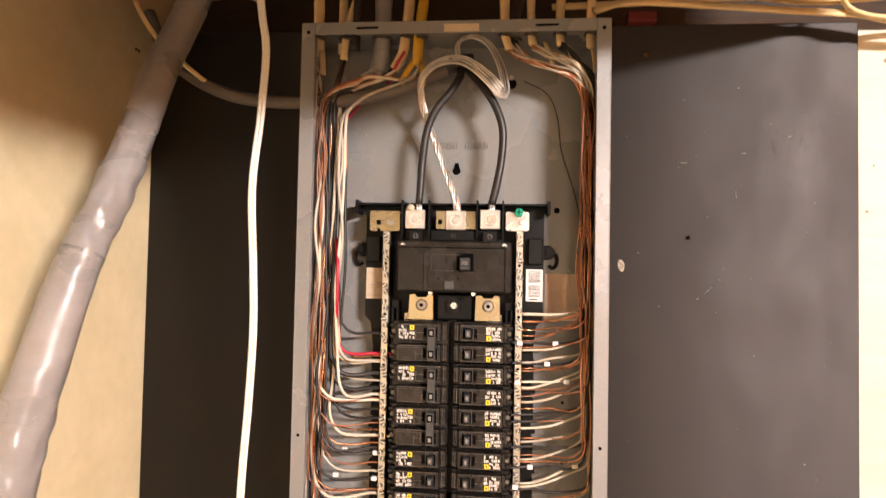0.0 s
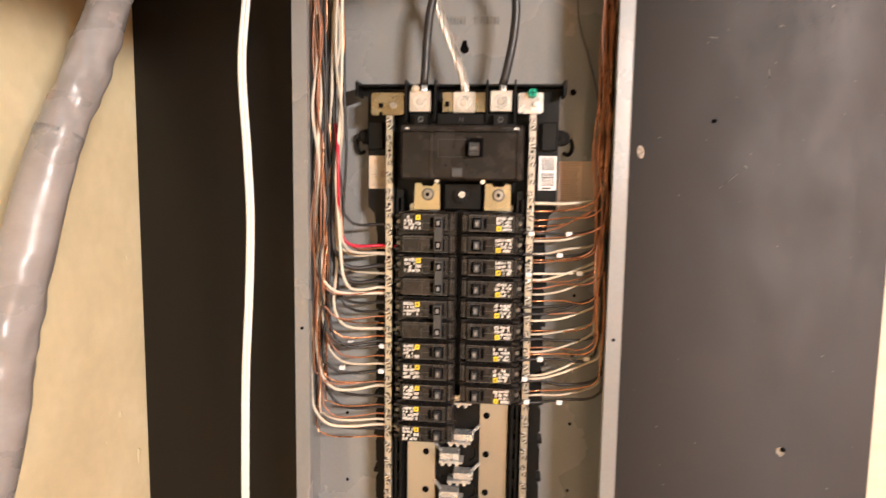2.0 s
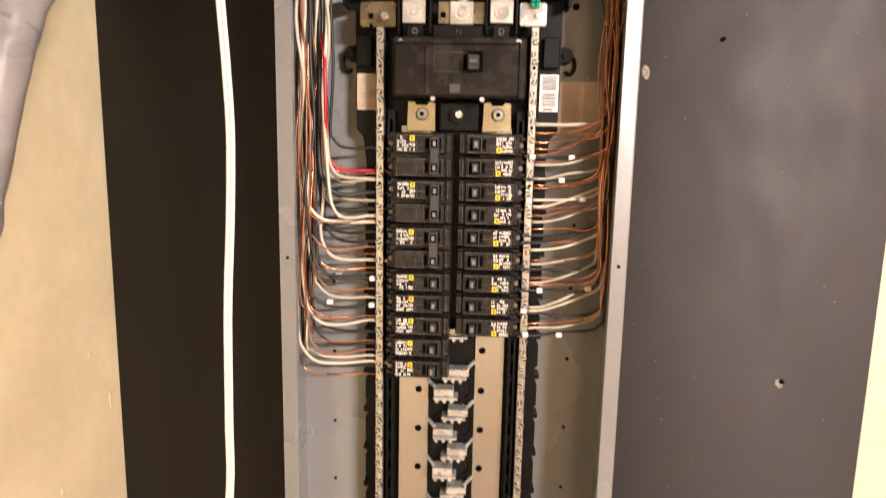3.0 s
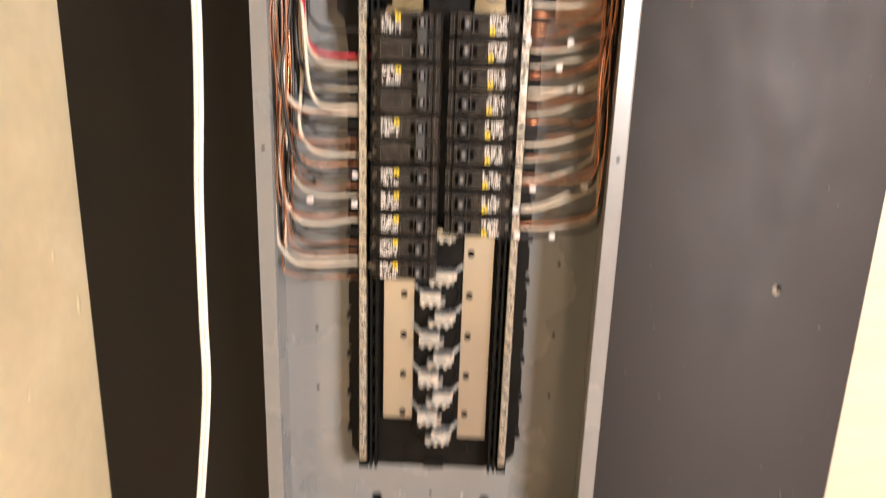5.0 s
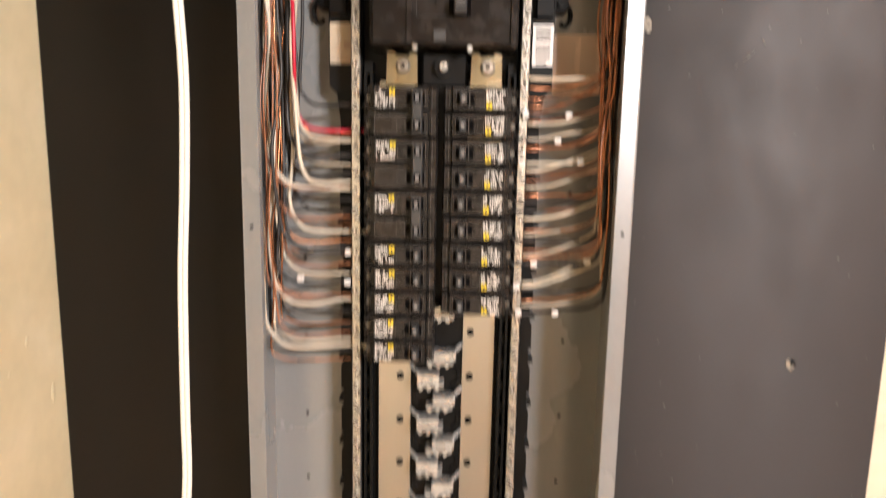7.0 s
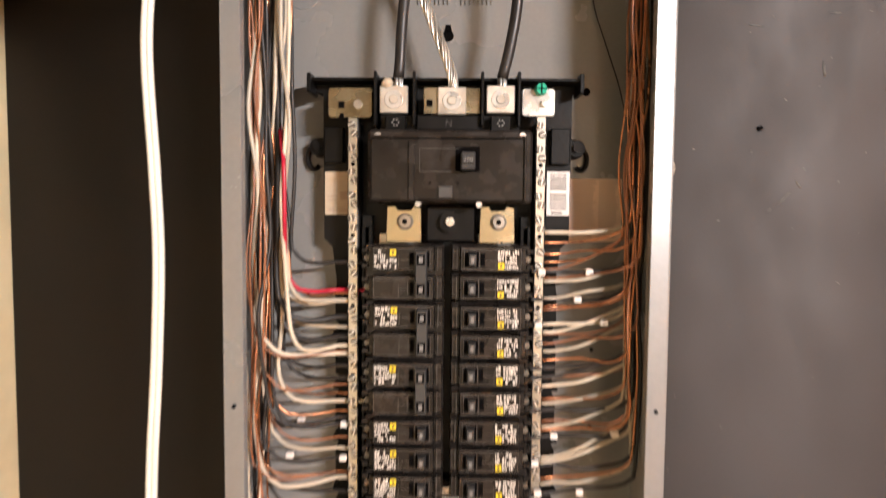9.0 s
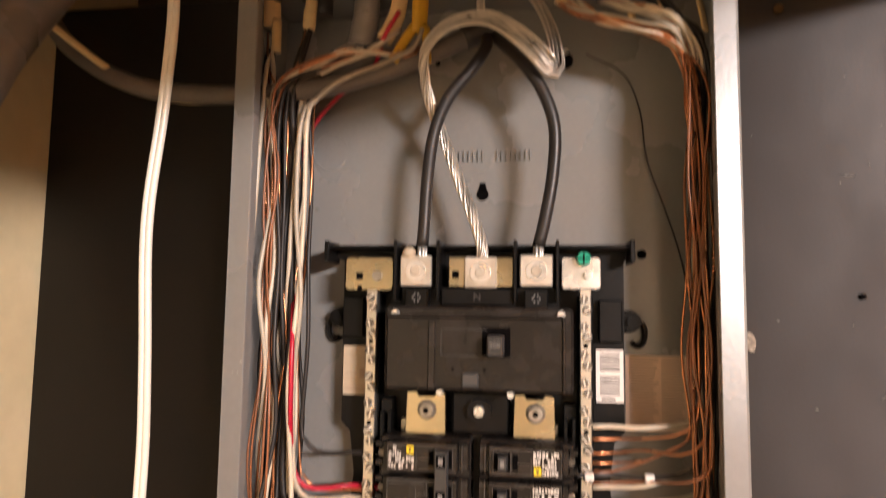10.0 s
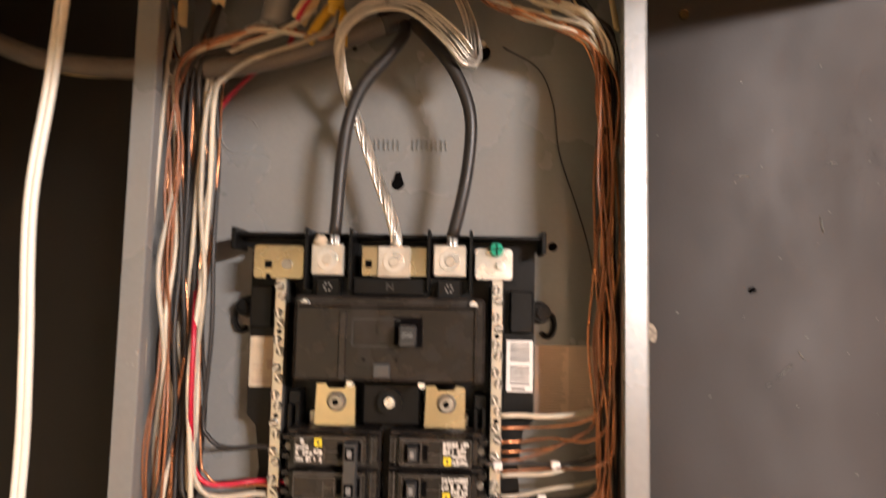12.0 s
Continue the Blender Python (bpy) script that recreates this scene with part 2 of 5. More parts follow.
def smooth_path(pts, step=0.006):
    """A smooth curve through the points, sampled evenly (Catmull-Rom)."""
    p = [Vector(q) for q in pts]
    p = [2 * p[0] - p[1]] + p + [2 * p[-1] - p[-2]]
    out = []
    for i in range(1, len(p) - 2):
        a, b, c, d = p[i - 1], p[i], p[i + 1], p[i + 2]
        n = max(2, int((c - b).length / step))
        for k in range(n):
            t = k / n
            out.append(0.5 * (2 * b + (c - a) * t + (2 * a - 5 * b + 4 * c - d) * t * t + (3 * b - a - 3 * c + d) * t ** 3))
    out.append(p[-2])
    return out


def frames_along(path):
    """Tangent, side and up along a path, carried without twist."""
    t0 = (path[1] - path[0]).normalized()
    side = t0.orthogonal().normalized()
    out = []
    for i, q in enumerate(path):
        t = (path[min(i + 1, len(path) - 1)] - path[max(i - 1, 0)]).normalized()
        side = (side - t * side.dot(t)).normalized()
        out.append((q, t, side, t.cross(side)))
    return out


def tube(bm, path, r, seg=7, flat=1.0, wobble=0.0):
    """Skins a path with a round or flattened section; r may be a function of the share of the length."""
    rings = []
    fr = frames_along(path)
    for i, (q, t, s, u) in enumerate(fr):
        rr = r(i / (len(fr) - 1)) if callable(r) else r
        if wobble:
            rr *= 1 + wobble * noise.noise(q * 45)
        rings.append([bm.verts.new(q + s * (rr * math.cos(2 * math.pi * k / seg)) + u * (rr * flat * math.sin(2 * math.pi * k / seg))) for k in range(seg)])
    for a, b in zip(rings, rings[1:]):
        for k in range(seg):
            bm.faces.new((a[k], a[(k + 1) % seg], b[(k + 1) % seg], b[k]))
    bm.faces.new(rings[0][::-1])
    bm.faces.new(rings[-1])
    return bm


def strand_thing(name, pts, r, material, label, category, group="", seg=7, step=0.006, flat=1.0, wobble=0.0):
    ob = finish(name, tube(bmesh.new(), smooth_path(pts, step), r, seg, flat, wobble), material, True)
    return tagged(ob, label, category, group)


# ---- the place: walls, floor, ceiling ----
BX0, BX1, BZ0, BZ1 = -0.42, 0.496, 0.645, 1.877   # the black board
# Floor, ceiling and east wall are unseen and coloured for their bounce light
floor = tagged(finish("floor", B(-0.6, 3.0, -3.2, 0.3, -0.1, 0.0), CONCRETE), "unseen concrete basement floor, brown-toned to warm the bounce light", "floor", kind="structure")
ceiling = bmesh.new()
box(ceiling, -0.6, 3.0, -3.2, 0.3, 2.26, 2.36)
tagged(finish("ceiling", ceiling, BOUNCE_WOOD), "unseen wooden subfloor overhead, orange-brown to warm the bounce light", "ceiling", kind="structure")
wall_west = tagged(finish("wall_west", B(-0.54, -0.4205, -3.2, 0.3, 0, 2.26), TAN_PAINT), "tan painted plaster side wall, scuffed", "wall", kind="structure")
tagged(finish("wall_east", B(2.9, 3.0, -3.2, 0.3, 0, 2.26), BOUNCE_PANELLING), "unseen panelled wall closing the room, brown to warm the bounce", "wall", kind="structure")
# South wall is unseen, pale so that it gives the black board its sheen
tagged(finish("wall_south", B(-0.42, 2.9, -3.2, -3.1, 0, 2.26), PALE_WOOD), "unseen wall closing the room, pale to reflect in the board", "wall", kind="structure")
wall_north = tagged(finish("wall_north", B(-0.42, 2.9, 0.028, 0.09, 0, 1.872), PALE_WOOD), "pale plywood wall behind the black board", "wall", kind="structure")
wall_sheet_low = part("panel", B(-0.42, 2.9, 0.0125, 0.0279, 0.0, 0.9025, bevel=0.002), PALE_WOOD, wall_north)
wall_sheet_up = part("panel", B(-0.42, 2.9, 0.0135, 0.0279, 0.9045, 1.872, bevel=0.002), PALE_WOOD, wall_north)
tagged(finish("rim_joist", B(-0.42, 2.9, 0.12, 0.16, 1.8, 2.26), OLD_SHADED_WOOD), "rim joist behind the cables, darkened for the shaded joist space", "joist", kind="structure")
tagged(finish("top_plate", B(-0.42, 2.9, 0.0135, 0.12, 1.8725, 1.8745), OLD_SHADED_WOOD), "wooden top plate over the wall, darkened for the shade there", "trim", kind="structure")
# Joists added to shade the wall top, dark here, brighter beyond for bounce
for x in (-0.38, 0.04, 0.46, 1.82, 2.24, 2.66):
    tagged(finish("joist", B(x - 0.02, x + 0.02, -3.1, -0.14, 1.874, 2.26, bevel=0.003), OLD_SHADED_WOOD if x < 1 else BOUNCE_WOOD), "added wooden ceiling joist, shaded dark near the panel, bright beyond", "joist", kind="structure")

# ---- black backboard with its scuffs ----
backboard = thing("backboard", 0.03, 0.006, BZ0, "matt black painted plywood backboard, scuffed and streaked, on the wall", "backboard")
sheet = bmesh.new()
box(sheet, BX0, BX1, 0.0, 0.012, BZ0, BZ1, bevel=0.0015)
part("sheet", sheet, BLACK_PAINT, backboard)
scuffs = (((0.2105, 1.569), 0.0042, 0.0075, 0.2), ((0.392, 1.2095), 0.0045, 0.006, 0.4), ((0.286, 1.700), 0.009, 0.0012, -0.1), ((0.414, 1.733), 0.004, 0.002, 0.5),
          ((0.36, 1.712), 0.006, 0.001, 0.1), ((0.318, 1.541), 0.013, 0.0009, 0.75), ((0.331, 1.553), 0.005, 0.0014, -0.9), ((0.304, 1.529), 0.004, 0.001, 0.6),
          ((0.44, 0.94), 0.0015, 0.012, 0.2), ((0.452, 1.02), 0.006, 0.001, 0.9), ((0.30, 0.955), 0.002, 0.001, 0.3), ((0.35, 1.66), 0.0012, 0.010, 0.1))
for (x, z), w, h, a in scuffs:
    bm = bmesh.new()
    pts = []
    for k in range(10):
        q = 2 * math.pi * k / 10
        j = 1 + 0.45 * noise.noise((x * 90 + k, z * 70, 3.1))
        if h < 0.004 or w < 0.004:
            j *= 0.75 if k % 2 else 0.35
        px, pz = w * j * math.cos(q), h * j * math.sin(q)
        pts.append((x + px * math.cos(a) - pz * math.sin(a), z + px * math.sin(a) + pz * math.cos(a)))
    prism(bm, pts, -0.0006, 0.0004)
    part("scuff", bm, CHIP if h > 0.004 and w > 0.004 else SCRATCH, backboard, "pale scuff in the paint")
rub = random.Random(21)
hatch = bmesh.new()
for k in range(260):
    x, z = 0.405 + rub.gauss(0, 0.028), 1.728 + rub.gauss(0, 0.026)
    a, w = rub.gauss(1.25, 0.25), rub.uniform(0.0015, 0.006)
    dx, dz, t = w * math.cos(a), w * math.sin(a), rub.uniform(0.0001, 0.0003)
    prism(hatch, [(x - dx, z - dz), (x, z - t), (x + dx, z + dz), (x, z + t)], -0.00006, 0.0004)
part("rubbed_patch", hatch, RUBBED, backboard, "dull hatched rub marks in the paint")["kind"] = "stuff"
specks = bmesh.new()
for k in range(70):
    x, z = rub.uniform(0.20, 0.485), rub.uniform(0.75, 1.80)
    w, h, a = rub.uniform(0.0003, 0.0009), rub.uniform(0.0003, 0.0016), rub.uniform(0, 3)
    prism(specks, [(x + w * math.cos(a), z + w * math.sin(a)), (x - h * math.sin(a), z + h * math.cos(a)), (x - w * math.cos(a), z - w * math.sin(a)), (x + h * math.sin(a), z - h * math.cos(a))], -0.0002, 0.0004)
part("paint_specks", specks, SCRATCH, backboard, "fine pale specks and nicks in the paint")["kind"] = "stuff"
for x, z, r in ((0.2925, 1.6055, 0.0024), (0.239, 1.8375, 0.0042), (0.395, 1.213, 0.0028)):
    bm = bmesh.new()
    cyl(bm, (x, -0.0008, z), r, 0.003, "y", 8)
    part("nail_hole", bm, HOLE_SHADE if r < 0.004 else BRASSY, backboard)

for y, z, r in ((-0.036, 1.840, 0.0022), (-0.042, 1.840, 0.0022)):
    bm = bmesh.new()
    cyl(bm, (-0.4203, y, z), r, 0.001, "x", 8)
    part("nail_hole", bm, HOLE_SHADE, wall_west)
for y, z, a, b in ((-0.020, 1.166, 0.004, 0.010), (-0.055, 1.235, 0.003, 0.004), (-0.085, 1.21, 0.002, 0.003), (-0.03, 1.43, 0.002, 0.004), (-0.05, 1.02, 0.002, 0.006), (-0.09, 0.92, 0.003, 0.012), (-0.12, 1.10, 0.003, 0.005), (-0.07, 0.80, 0.002, 0.016)):
    bm = bmesh.new()
    bmesh.ops.create_icosphere(bm, subdivisions=2, radius=1, matrix=Matrix.Translation((-0.4206, y, z)) @ Matrix.Diagonal((0.0011, a, b, 1)))
    for v in bm.verts:
        v.co += Vector((0, 0.0015, 0.003)) * noise.noise(v.co * 180)
    part("plaster_lump", bm, TAN_PAINT, wall_west, smooth=True)
for x, z, r in ((0.512, 1.642, 0.002), (0.520, 1.700, 0.0014), (0.535, 1.832, 0.003), (0.56, 1.20, 0.002), (0.545, 0.80, 0.0016)):
    bm = bmesh.new()
    cyl(bm, (x, 0.0133 if z > 0.9035 else 0.0123, z), r, 0.0008, "y", 9)
    part("knot", bm, KNOT, wall_sheet_up if z > 0.9035 else wall_sheet_low)

# ---- the panel box ----
W, ZT, ZB, YF = 0.181, 1.850, 0.868, -0.095
panel = thing("electrical_panel", 0, 0, ZB, "open grey steel breaker panel box on the black board", "electrical panel")
part("back_plate", B(-W, W, -0.0040, -0.0005, ZB, ZT), STEEL, panel)
# shallow dished areas and knockout rings of the back plate
def ring(bm, x, z, r, w=0.0011, y=-0.0052, a0=0, a1=360, n=28):
    """A thin raised bead round (x, z) on a plate that faces the front."""
    steps = int(n * (a1 - a0) / 360)
    loops = []
    for k in range(steps + 1):
        t = radians(a0 + (a1 - a0) * k / steps)
        c, s = math.cos(t), math.sin(t)
        loops.append([bm.verts.new((x + (r + d) * c, yy, z + (r + d) * s)) for d, yy in ((-w, -0.0038), (0, y), (w, -0.0038))])
    for a, b in zip(loops, loops[1:]):
        for i in range(2):
            bm.faces.new((a[i], b[i], b[i + 1], a[i + 1]))
    return bm
for x, z, rs in ((-0.148, 0.990, (0.013,)), (-0.131, 0.930, (0.017, 0.026, 0.034)), (0.149, 0.990, (0.013,)), (0.131, 0.930, (0.026, 0.034)), (-0.135, 1.728, (0.016,))):
    bm = bmesh.new()
    for k, r in enumerate(rs):
        ring(bm, x, z, r, 0.0008, a0=20 + 30 * k, a1=330 + 20 * k)
    part("knockout", bm, STEEL, panel, smooth=True)
# sides with front lips
for side in (-1, 1):
    bm = bmesh.new()
    xo, xi = side * W, side * (W - 0.0015)
    box(bm, min(xo, xi), max(xo, xi), YF + 0.0015, -0.0042, ZB + 0.0005, ZT - 0.0005)
    lip = side * (W - 0.0165)
    edge_lip = bmesh.new()
    box(edge_lip, min(xo, lip), max(xo, lip), YF, YF + 0.0016, ZB, ZT, bevel=0.0005)
    for v in edge_lip.verts:   # the lip is tilted past square so that it catches the lamp's glare
        v.co.y += (abs(v.co.x) - (W - 0.0165)) * 0.10
    part("lip", edge_lip, STEEL, panel)
    box(bm, min(lip, lip + side * 0.0012), max(lip, lip + side * 0.0012), YF + 0.0016, YF + 0.010, ZB + 0.017, ZT - 0.017)
    side_ob = part("side_wall", bm, STEEL, panel)
    for z in (ZT - 0.0115, 1.364, ZB + 0.008):
        h = bmesh.new()
        cyl(h, (side * 0.1725, YF + 0.0005, z), 0.0021 if z != 1.364 else 0.0018, 0.0012, "y", 10)
        part("screw_hole", h, HOLE_SHADE, side_ob)
# top and bottom with lips and slots
for z, sgn in ((ZT, -1), (ZB, 1)):
    bm = bmesh.new()
    z2 = z + sgn * 0.0015
    box(bm, -W + 0.0016, W - 0.0016, YF + 0.0015, -0.0042, min(z, z2), max(z, z2))
    zl = z + sgn * 0.0145
    box(bm, -W + 0.0168, W - 0.0168, YF + 0.0004, YF + 0.0016, min(z, zl), max(z, zl), bevel=0.0004)
    wall = part("top_wall" if sgn < 0 else "bottom_wall", bm, STEEL, panel)
    for x in (-0.102, 0.108):
        s = bmesh.new()
        prism(s, [(x - 0.014, z + sgn * 0.0075), (x - 0.012, z + sgn * 0.0065), (x + 0.012, z + sgn * 0.0060), (x + 0.014, z + sgn * 0.0068), (x + 0.012, z + sgn * 0.0085), (x - 0.011, z + sgn * 0.009)], YF - 0.0004, YF + 0.001)
        part("slot", s, HOLE_SHADE if sgn < 0 else STEEL, wall)
    if sgn > 0:
        for x, y, r in ((-0.155, -0.041, 0.010), (-0.119, -0.040, 0.010), (-0.086, -0.038, 0.010), (-0.057, -0.030, 0.010), (-0.140, -0.075, 0.010), (-0.112, -0.075, 0.010), (-0.065, -0.062, 0.014), (-0.003, -0.050, 0.026), (0.035, -0.045, 0.012), (0.062, -0.072, 0.012), (0.1, -0.06, 0.014), (-0.02, -0.022, 0.006)):
            k = bmesh.new()
            ring(k, x, y, r, 0.0009, y=-0.0026, a0=10, a1=300)
            for v in k.verts:
                v.co = Vector((v.co.x, v.co.z, ZB + (0.0026 if v.co.y > -0.003 else 0.0012)))
            part("knockout", k, STEEL, wall)
tape = part("tape", B(-0.011, 0.030, YF - 0.0004, YF + 0.0003, ZT - 0.0135, ZT - 0.0045), MASK_TAPE, panel, "strip of old masking tape on the top lip")

# holes and bosses in the back plate
for x, z, r in ((-0.1435, 1.32, 0.002), (-0.1435, 1.233, 0.002), (-0.1435, 1.143, 0.002), (-0.1435, 1.066, 0.002), (0.139, 1.395, 0.002), (0.139, 1.32, 0.002), (0.139, 1.233, 0.002), (0.139, 1.146, 0.002), (0.139, 1.067, 0.002),
                (-0.002, 0.925, 0.0018), (0.129, 1.6375, 0.0038), (-0.040, 1.804, 0.0022), (-0.07, 0.895, 0.0012)):
    bm = bmesh.new()
    cyl(bm, (x, -0.0042, z), r, 0.0012, "y", 12)
    part("hole", bm, HOLE_SHADE, panel)
for x in (-0.041, 0.038):
    bm = bmesh.new()
    cyl(bm, (x, -0.0045, 0.924), 0.002, 0.0015, "y", 10)
    part("rivet", bm, LUG, panel)
bm = bmesh.new()
cyl(bm, (0.0, -0.0042, 1.688), 0.0052, 0.0012, "y", 18)
prism(bm, [(-0.0038, 1.691), (0.0038, 1.691), (0.0022, 1.698), (-0.0022, 1.698)], -0.0048, -0.003)
part("keyhole", bm, HOLE_SHADE, panel)
for x, z, s in ((-0.070, 0.915, 1), (0.067, 0.917, 1), (0.069, 1.801, 1)):
    bm = bmesh.new()
    cyl(bm, (x, -0.0045, z), 0.0066, 0.0014, "y", 18)
    hole = part("mounting_hole", bm, HOLE_SHADE, panel)
    if z < 1:
        part("dimple", ring(bmesh.new(), x, z - 0.0035, 0.0118, 0.0030, y=-0.0060, a0=180, a1=360), STEEL, panel, smooth=True)
    bm = bmesh.new()
    cyl(bm, (x, -0.0058, z + (0.0075 if z > 1.5 else -0.0072)), 0.0034, 0.0035, "y", 12, r2=0.0024)
    part("screw_head", bm, ALU, hole, "bright screw head")
# pressed lettering of the maker, left as plain bars
for k, x in enumerate(np.linspace(-0.028, 0.036, 9)):
    if k != 4:
        bm = bmesh.new()
        box(bm, x - 0.0006, x + 0.0006, -0.0060, -0.0038, 1.7165, 1.7255, bevel=0.0004)
        box(bm, x + 0.0005, x + 0.0033, -0.0050, -0.0038, 1.7200 + 0.0012 * (k % 3), 1.7208 + 0.0012 * (k % 3))
        box(bm, x + 0.0032, x + 0.0042, -0.0057, -0.0038, 1.7165, 1.7255, bevel=0.0004)
        part("pressed_mark", bm, STEEL, panel)

# ---- interior: black moulded base ----
def base_edge():
    """The uneven, notched edge of the base from the head down, as (distance from the middle, height)."""
    out = [(0.112, 1.630), (0.112, 1.600), (0.1115, 1.500), (0.104, 1.492), (0.100, 1.46)]
    z = 1.45
    while z > 1.03:
        out += [(0.1015, z), (0.1015, z - 0.026), (0.0985, z - 0.028), (0.0985, z - 0.036), (0.1040, z - 0.037), (0.1040, z - 0.041), (0.0985, z - 0.042)]
        z -= 0.0485
    return out + [(0.0985, 1.0), (0.094, 0.992), (0.078, 0.978)]
edge = base_edge()
interior = bmesh.new()
prism(interior, [(-0.1215, 1.6405), (-0.118, 1.632)] + [(-x, z) for x, z in edge] + [(x, z) for x, z in edge[::-1]] + [(0.115, 1.632), (0.1175, 1.6405)], -0.026, -0.006)
base = part("interior_base", interior, PLASTIC, panel, "black moulded plastic base")
# top ledge and partitions between the lugs
part("ledge", B(-0.1215, 0.1175, -0.046, -0.020, 1.6385, 1.6412, bevel=0.0006), PLASTIC, base)
for x in (-0.061, -0.028, 0.030, 0.061):
    part("partition", B(x - 0.0012, x + 0.0012, -0.062, -0.024, 1.598, 1.6435, bevel=0.0005), PLASTIC, base)
for x in (-0.1200, 0.1160):
    part("end_tab", B(x - 0.00175, x + 0.00175, -0.05, -0.02, 1.628, 1.6445, bevel=0.0006), PLASTIC, base)
part("lug_shelf", B(-0.058, 0.063, -0.052, -0.024, 1.590, 1.6085, bevel=0.001), PLASTIC, base)
part("neutral_block", B(-0.026, 0.029, -0.057, -0.0515, 1.5945, 1.6075, bevel=0.001), PLASTIC, base)
for sx in (-1, 1):   # side pads, feet and rails
    bm = bmesh.new()
    x0 = 0.0925
    box(bm, min(sx * x0, sx * 0.110), max(sx * x0, sx * 0.110), -0.034, -0.024, 1.568, 1.600, bevel=0.001)
    part("pad", bm, PLASTIC, base)
    bm = bmesh.new()
    cyl(bm, (sx * 0.1185, -0.012, 1.5835), 0.009, 0.016, "y", 16, r2=0.0075)
    box(bm, min(sx * 0.106, sx * 0.119), max(sx * 0.106, sx * 0.119), -0.018, -0.006, 1.575, 1.592, bevel=0.001)
    part("foot", bm, PLASTIC, base, smooth=False)
    bm = bmesh.new()
    cyl(bm, (sx * 0.1185, -0.0215, 1.5835), 0.004, 0.004, "y", 10)
    part("foot_screw", bm, PLASTIC, base)
    bm = bmesh.new()
    tube(bm, [Vector((sx * (0.124 + 0.006 * math.cos(a)), -0.009, 1.574 + 0.010 * math.sin(a))) for a in np.linspace(-2.4, 1.0, 10)], 0.0022, 6)
    part("foot_ear", bm, PLASTIC, base)
    bm = bmesh.new()
    for xa, xb, yy in ((0.0655, 0.0685, -0.045), (0.0715, 0.0745, -0.045)):
        box(bm, min(sx * xa, sx * xb), max(sx * xa, sx * xb), yy, -0.024, 0.984, 1.512, bevel=0.0005)
    for k in range(22):
        z = 0.992 + 0.0247 * k
        box(bm, min(sx * 0.0662, sx * 0.0742), max(sx * 0.0662, sx * 0.0742), -0.041, -0.024, z, z + 0.010)
    part("rail", bm, PLASTIC, base)
    bm = bmesh.new()
    box(bm, min(sx * 0.0765, sx * 0.0875), max(sx * 0.0765, sx * 0.0875), -0.042, -0.024, 0.982, 1.603, bevel=0.0008)
    part("bar_carrier", bm, PLASTIC, base)
bm = bmesh.new()
box(bm, -0.012, 0.014, -0.032, -0.024, 0.9775, 0.990, bevel=0.002)
part("latch", bm, PLASTIC, base)
for x in (-0.032, 0.038):
    bm = bmesh.new()
    cyl(bm, (x, -0.0265, 1.002), 0.0045, 0.002, "y", 12)
    part("boss", bm, PLASTIC, base)

# ---- neutral bars with their screws ----
def neutral_bar(sx):
    x = sx * 0.0815
    bar = part("neutral_bar", B(x - 0.0042, x + 0.0042, -0.0505, -0.0425, 0.998, 1.612, bevel=0.0006), TIN, panel, "pale plated neutral bar")
    screw = bmesh.new()
    cyl(screw, (0, -0.0512, 0), 0.0039, 0.0028, "y", 12, r2=0.0029)
    n = len(screw.faces)
    box(screw, -0.0028, 0.0028, -0.0528, -0.0524, -0.0006, 0.0006)
    screw.faces.ensure_lookup_table()
    for f in screw.faces[n:]:
        f.material_index = 1
    first = part("screw", screw, ALU, bar)
    first.data.materials.append(OLD_SHADED_ZINC)
    z, k = 1.6, 0
    while z > 1.004:
        o = first
        if k:
            o = new("screw", first.data)
            o.parent = bar
        o.location = (x + 0.0012 * (1 if k % 2 else -1), 0, z)
        o.rotation_euler = (0, random.uniform(0, 3.1), 0)
        z -= 0.0078 if k % 2 == 0 else 0.0125
        k += 1
    for z in np.arange(1.008, 1.6, 0.062):
        hole = bmesh.new()
        cyl(hole, (x, -0.0503, z), 0.0019, 0.0012, "y", 8)
        part("bar_hole", hole, HOLE_SHADE, bar)
neutral_bar(-1)
neutral_bar(1)

# ---- lugs and plates at the head ----
def plate(name, x0, x1, z0, z1, y0, y1, m, label, r=0.003):
    return part(name, prism(bmesh.new(), round_rect(x0, x1, z0, z1, r, 3), y0, y1, bevel=0.0006), m, panel, label)
pl = plate("bonding_plate", -0.1025, -0.0640, 1.6055, 1.6310, -0.0535, -0.051, BRASSY, "yellowish plated steel plate")
part("square_hole", B(-0.0935, -0.0885, -0.0540, -0.052, 1.6135, 1.6190), HOLE_SHADE, pl)
part("notch", B(-0.0925, -0.0890, -0.0539, -0.052, 1.6050, 1.6090), HOLE_SHADE, pl)
bm = bmesh.new()
cyl(bm, (-0.0765, -0.0548, 1.6165), 0.0038, 0.004, "y", 12)
part("screw", bm, ZINC, pl)
pr = plate("ground_plate", 0.0640, 0.0925, 1.6075, 1.6310, -0.0535, -0.051, ALU, "bright plated grounding plate")
bm = bmesh.new()
cyl(bm, (0.0800, -0.0565, 1.6300), 0.0058, 0.007, "y", 14, r2=0.0046)
gs = part("green_screw", bm, GREEN, pr, "green bonding screw")
bm = bmesh.new()
box(bm, 0.0757, 0.0843, -0.0604, -0.0600, 1.6295, 1.6305)
box(bm, 0.0795, 0.0805, -0.0604, -0.0600, 1.6257, 1.6343)
part("cross_slot", bm, HOLE_SHADE, gs)
bm = bmesh.new()
cyl(bm, (0.0832, -0.0550, 1.6180), 0.0036, 0.004, "y", 10, r2=0.0028)
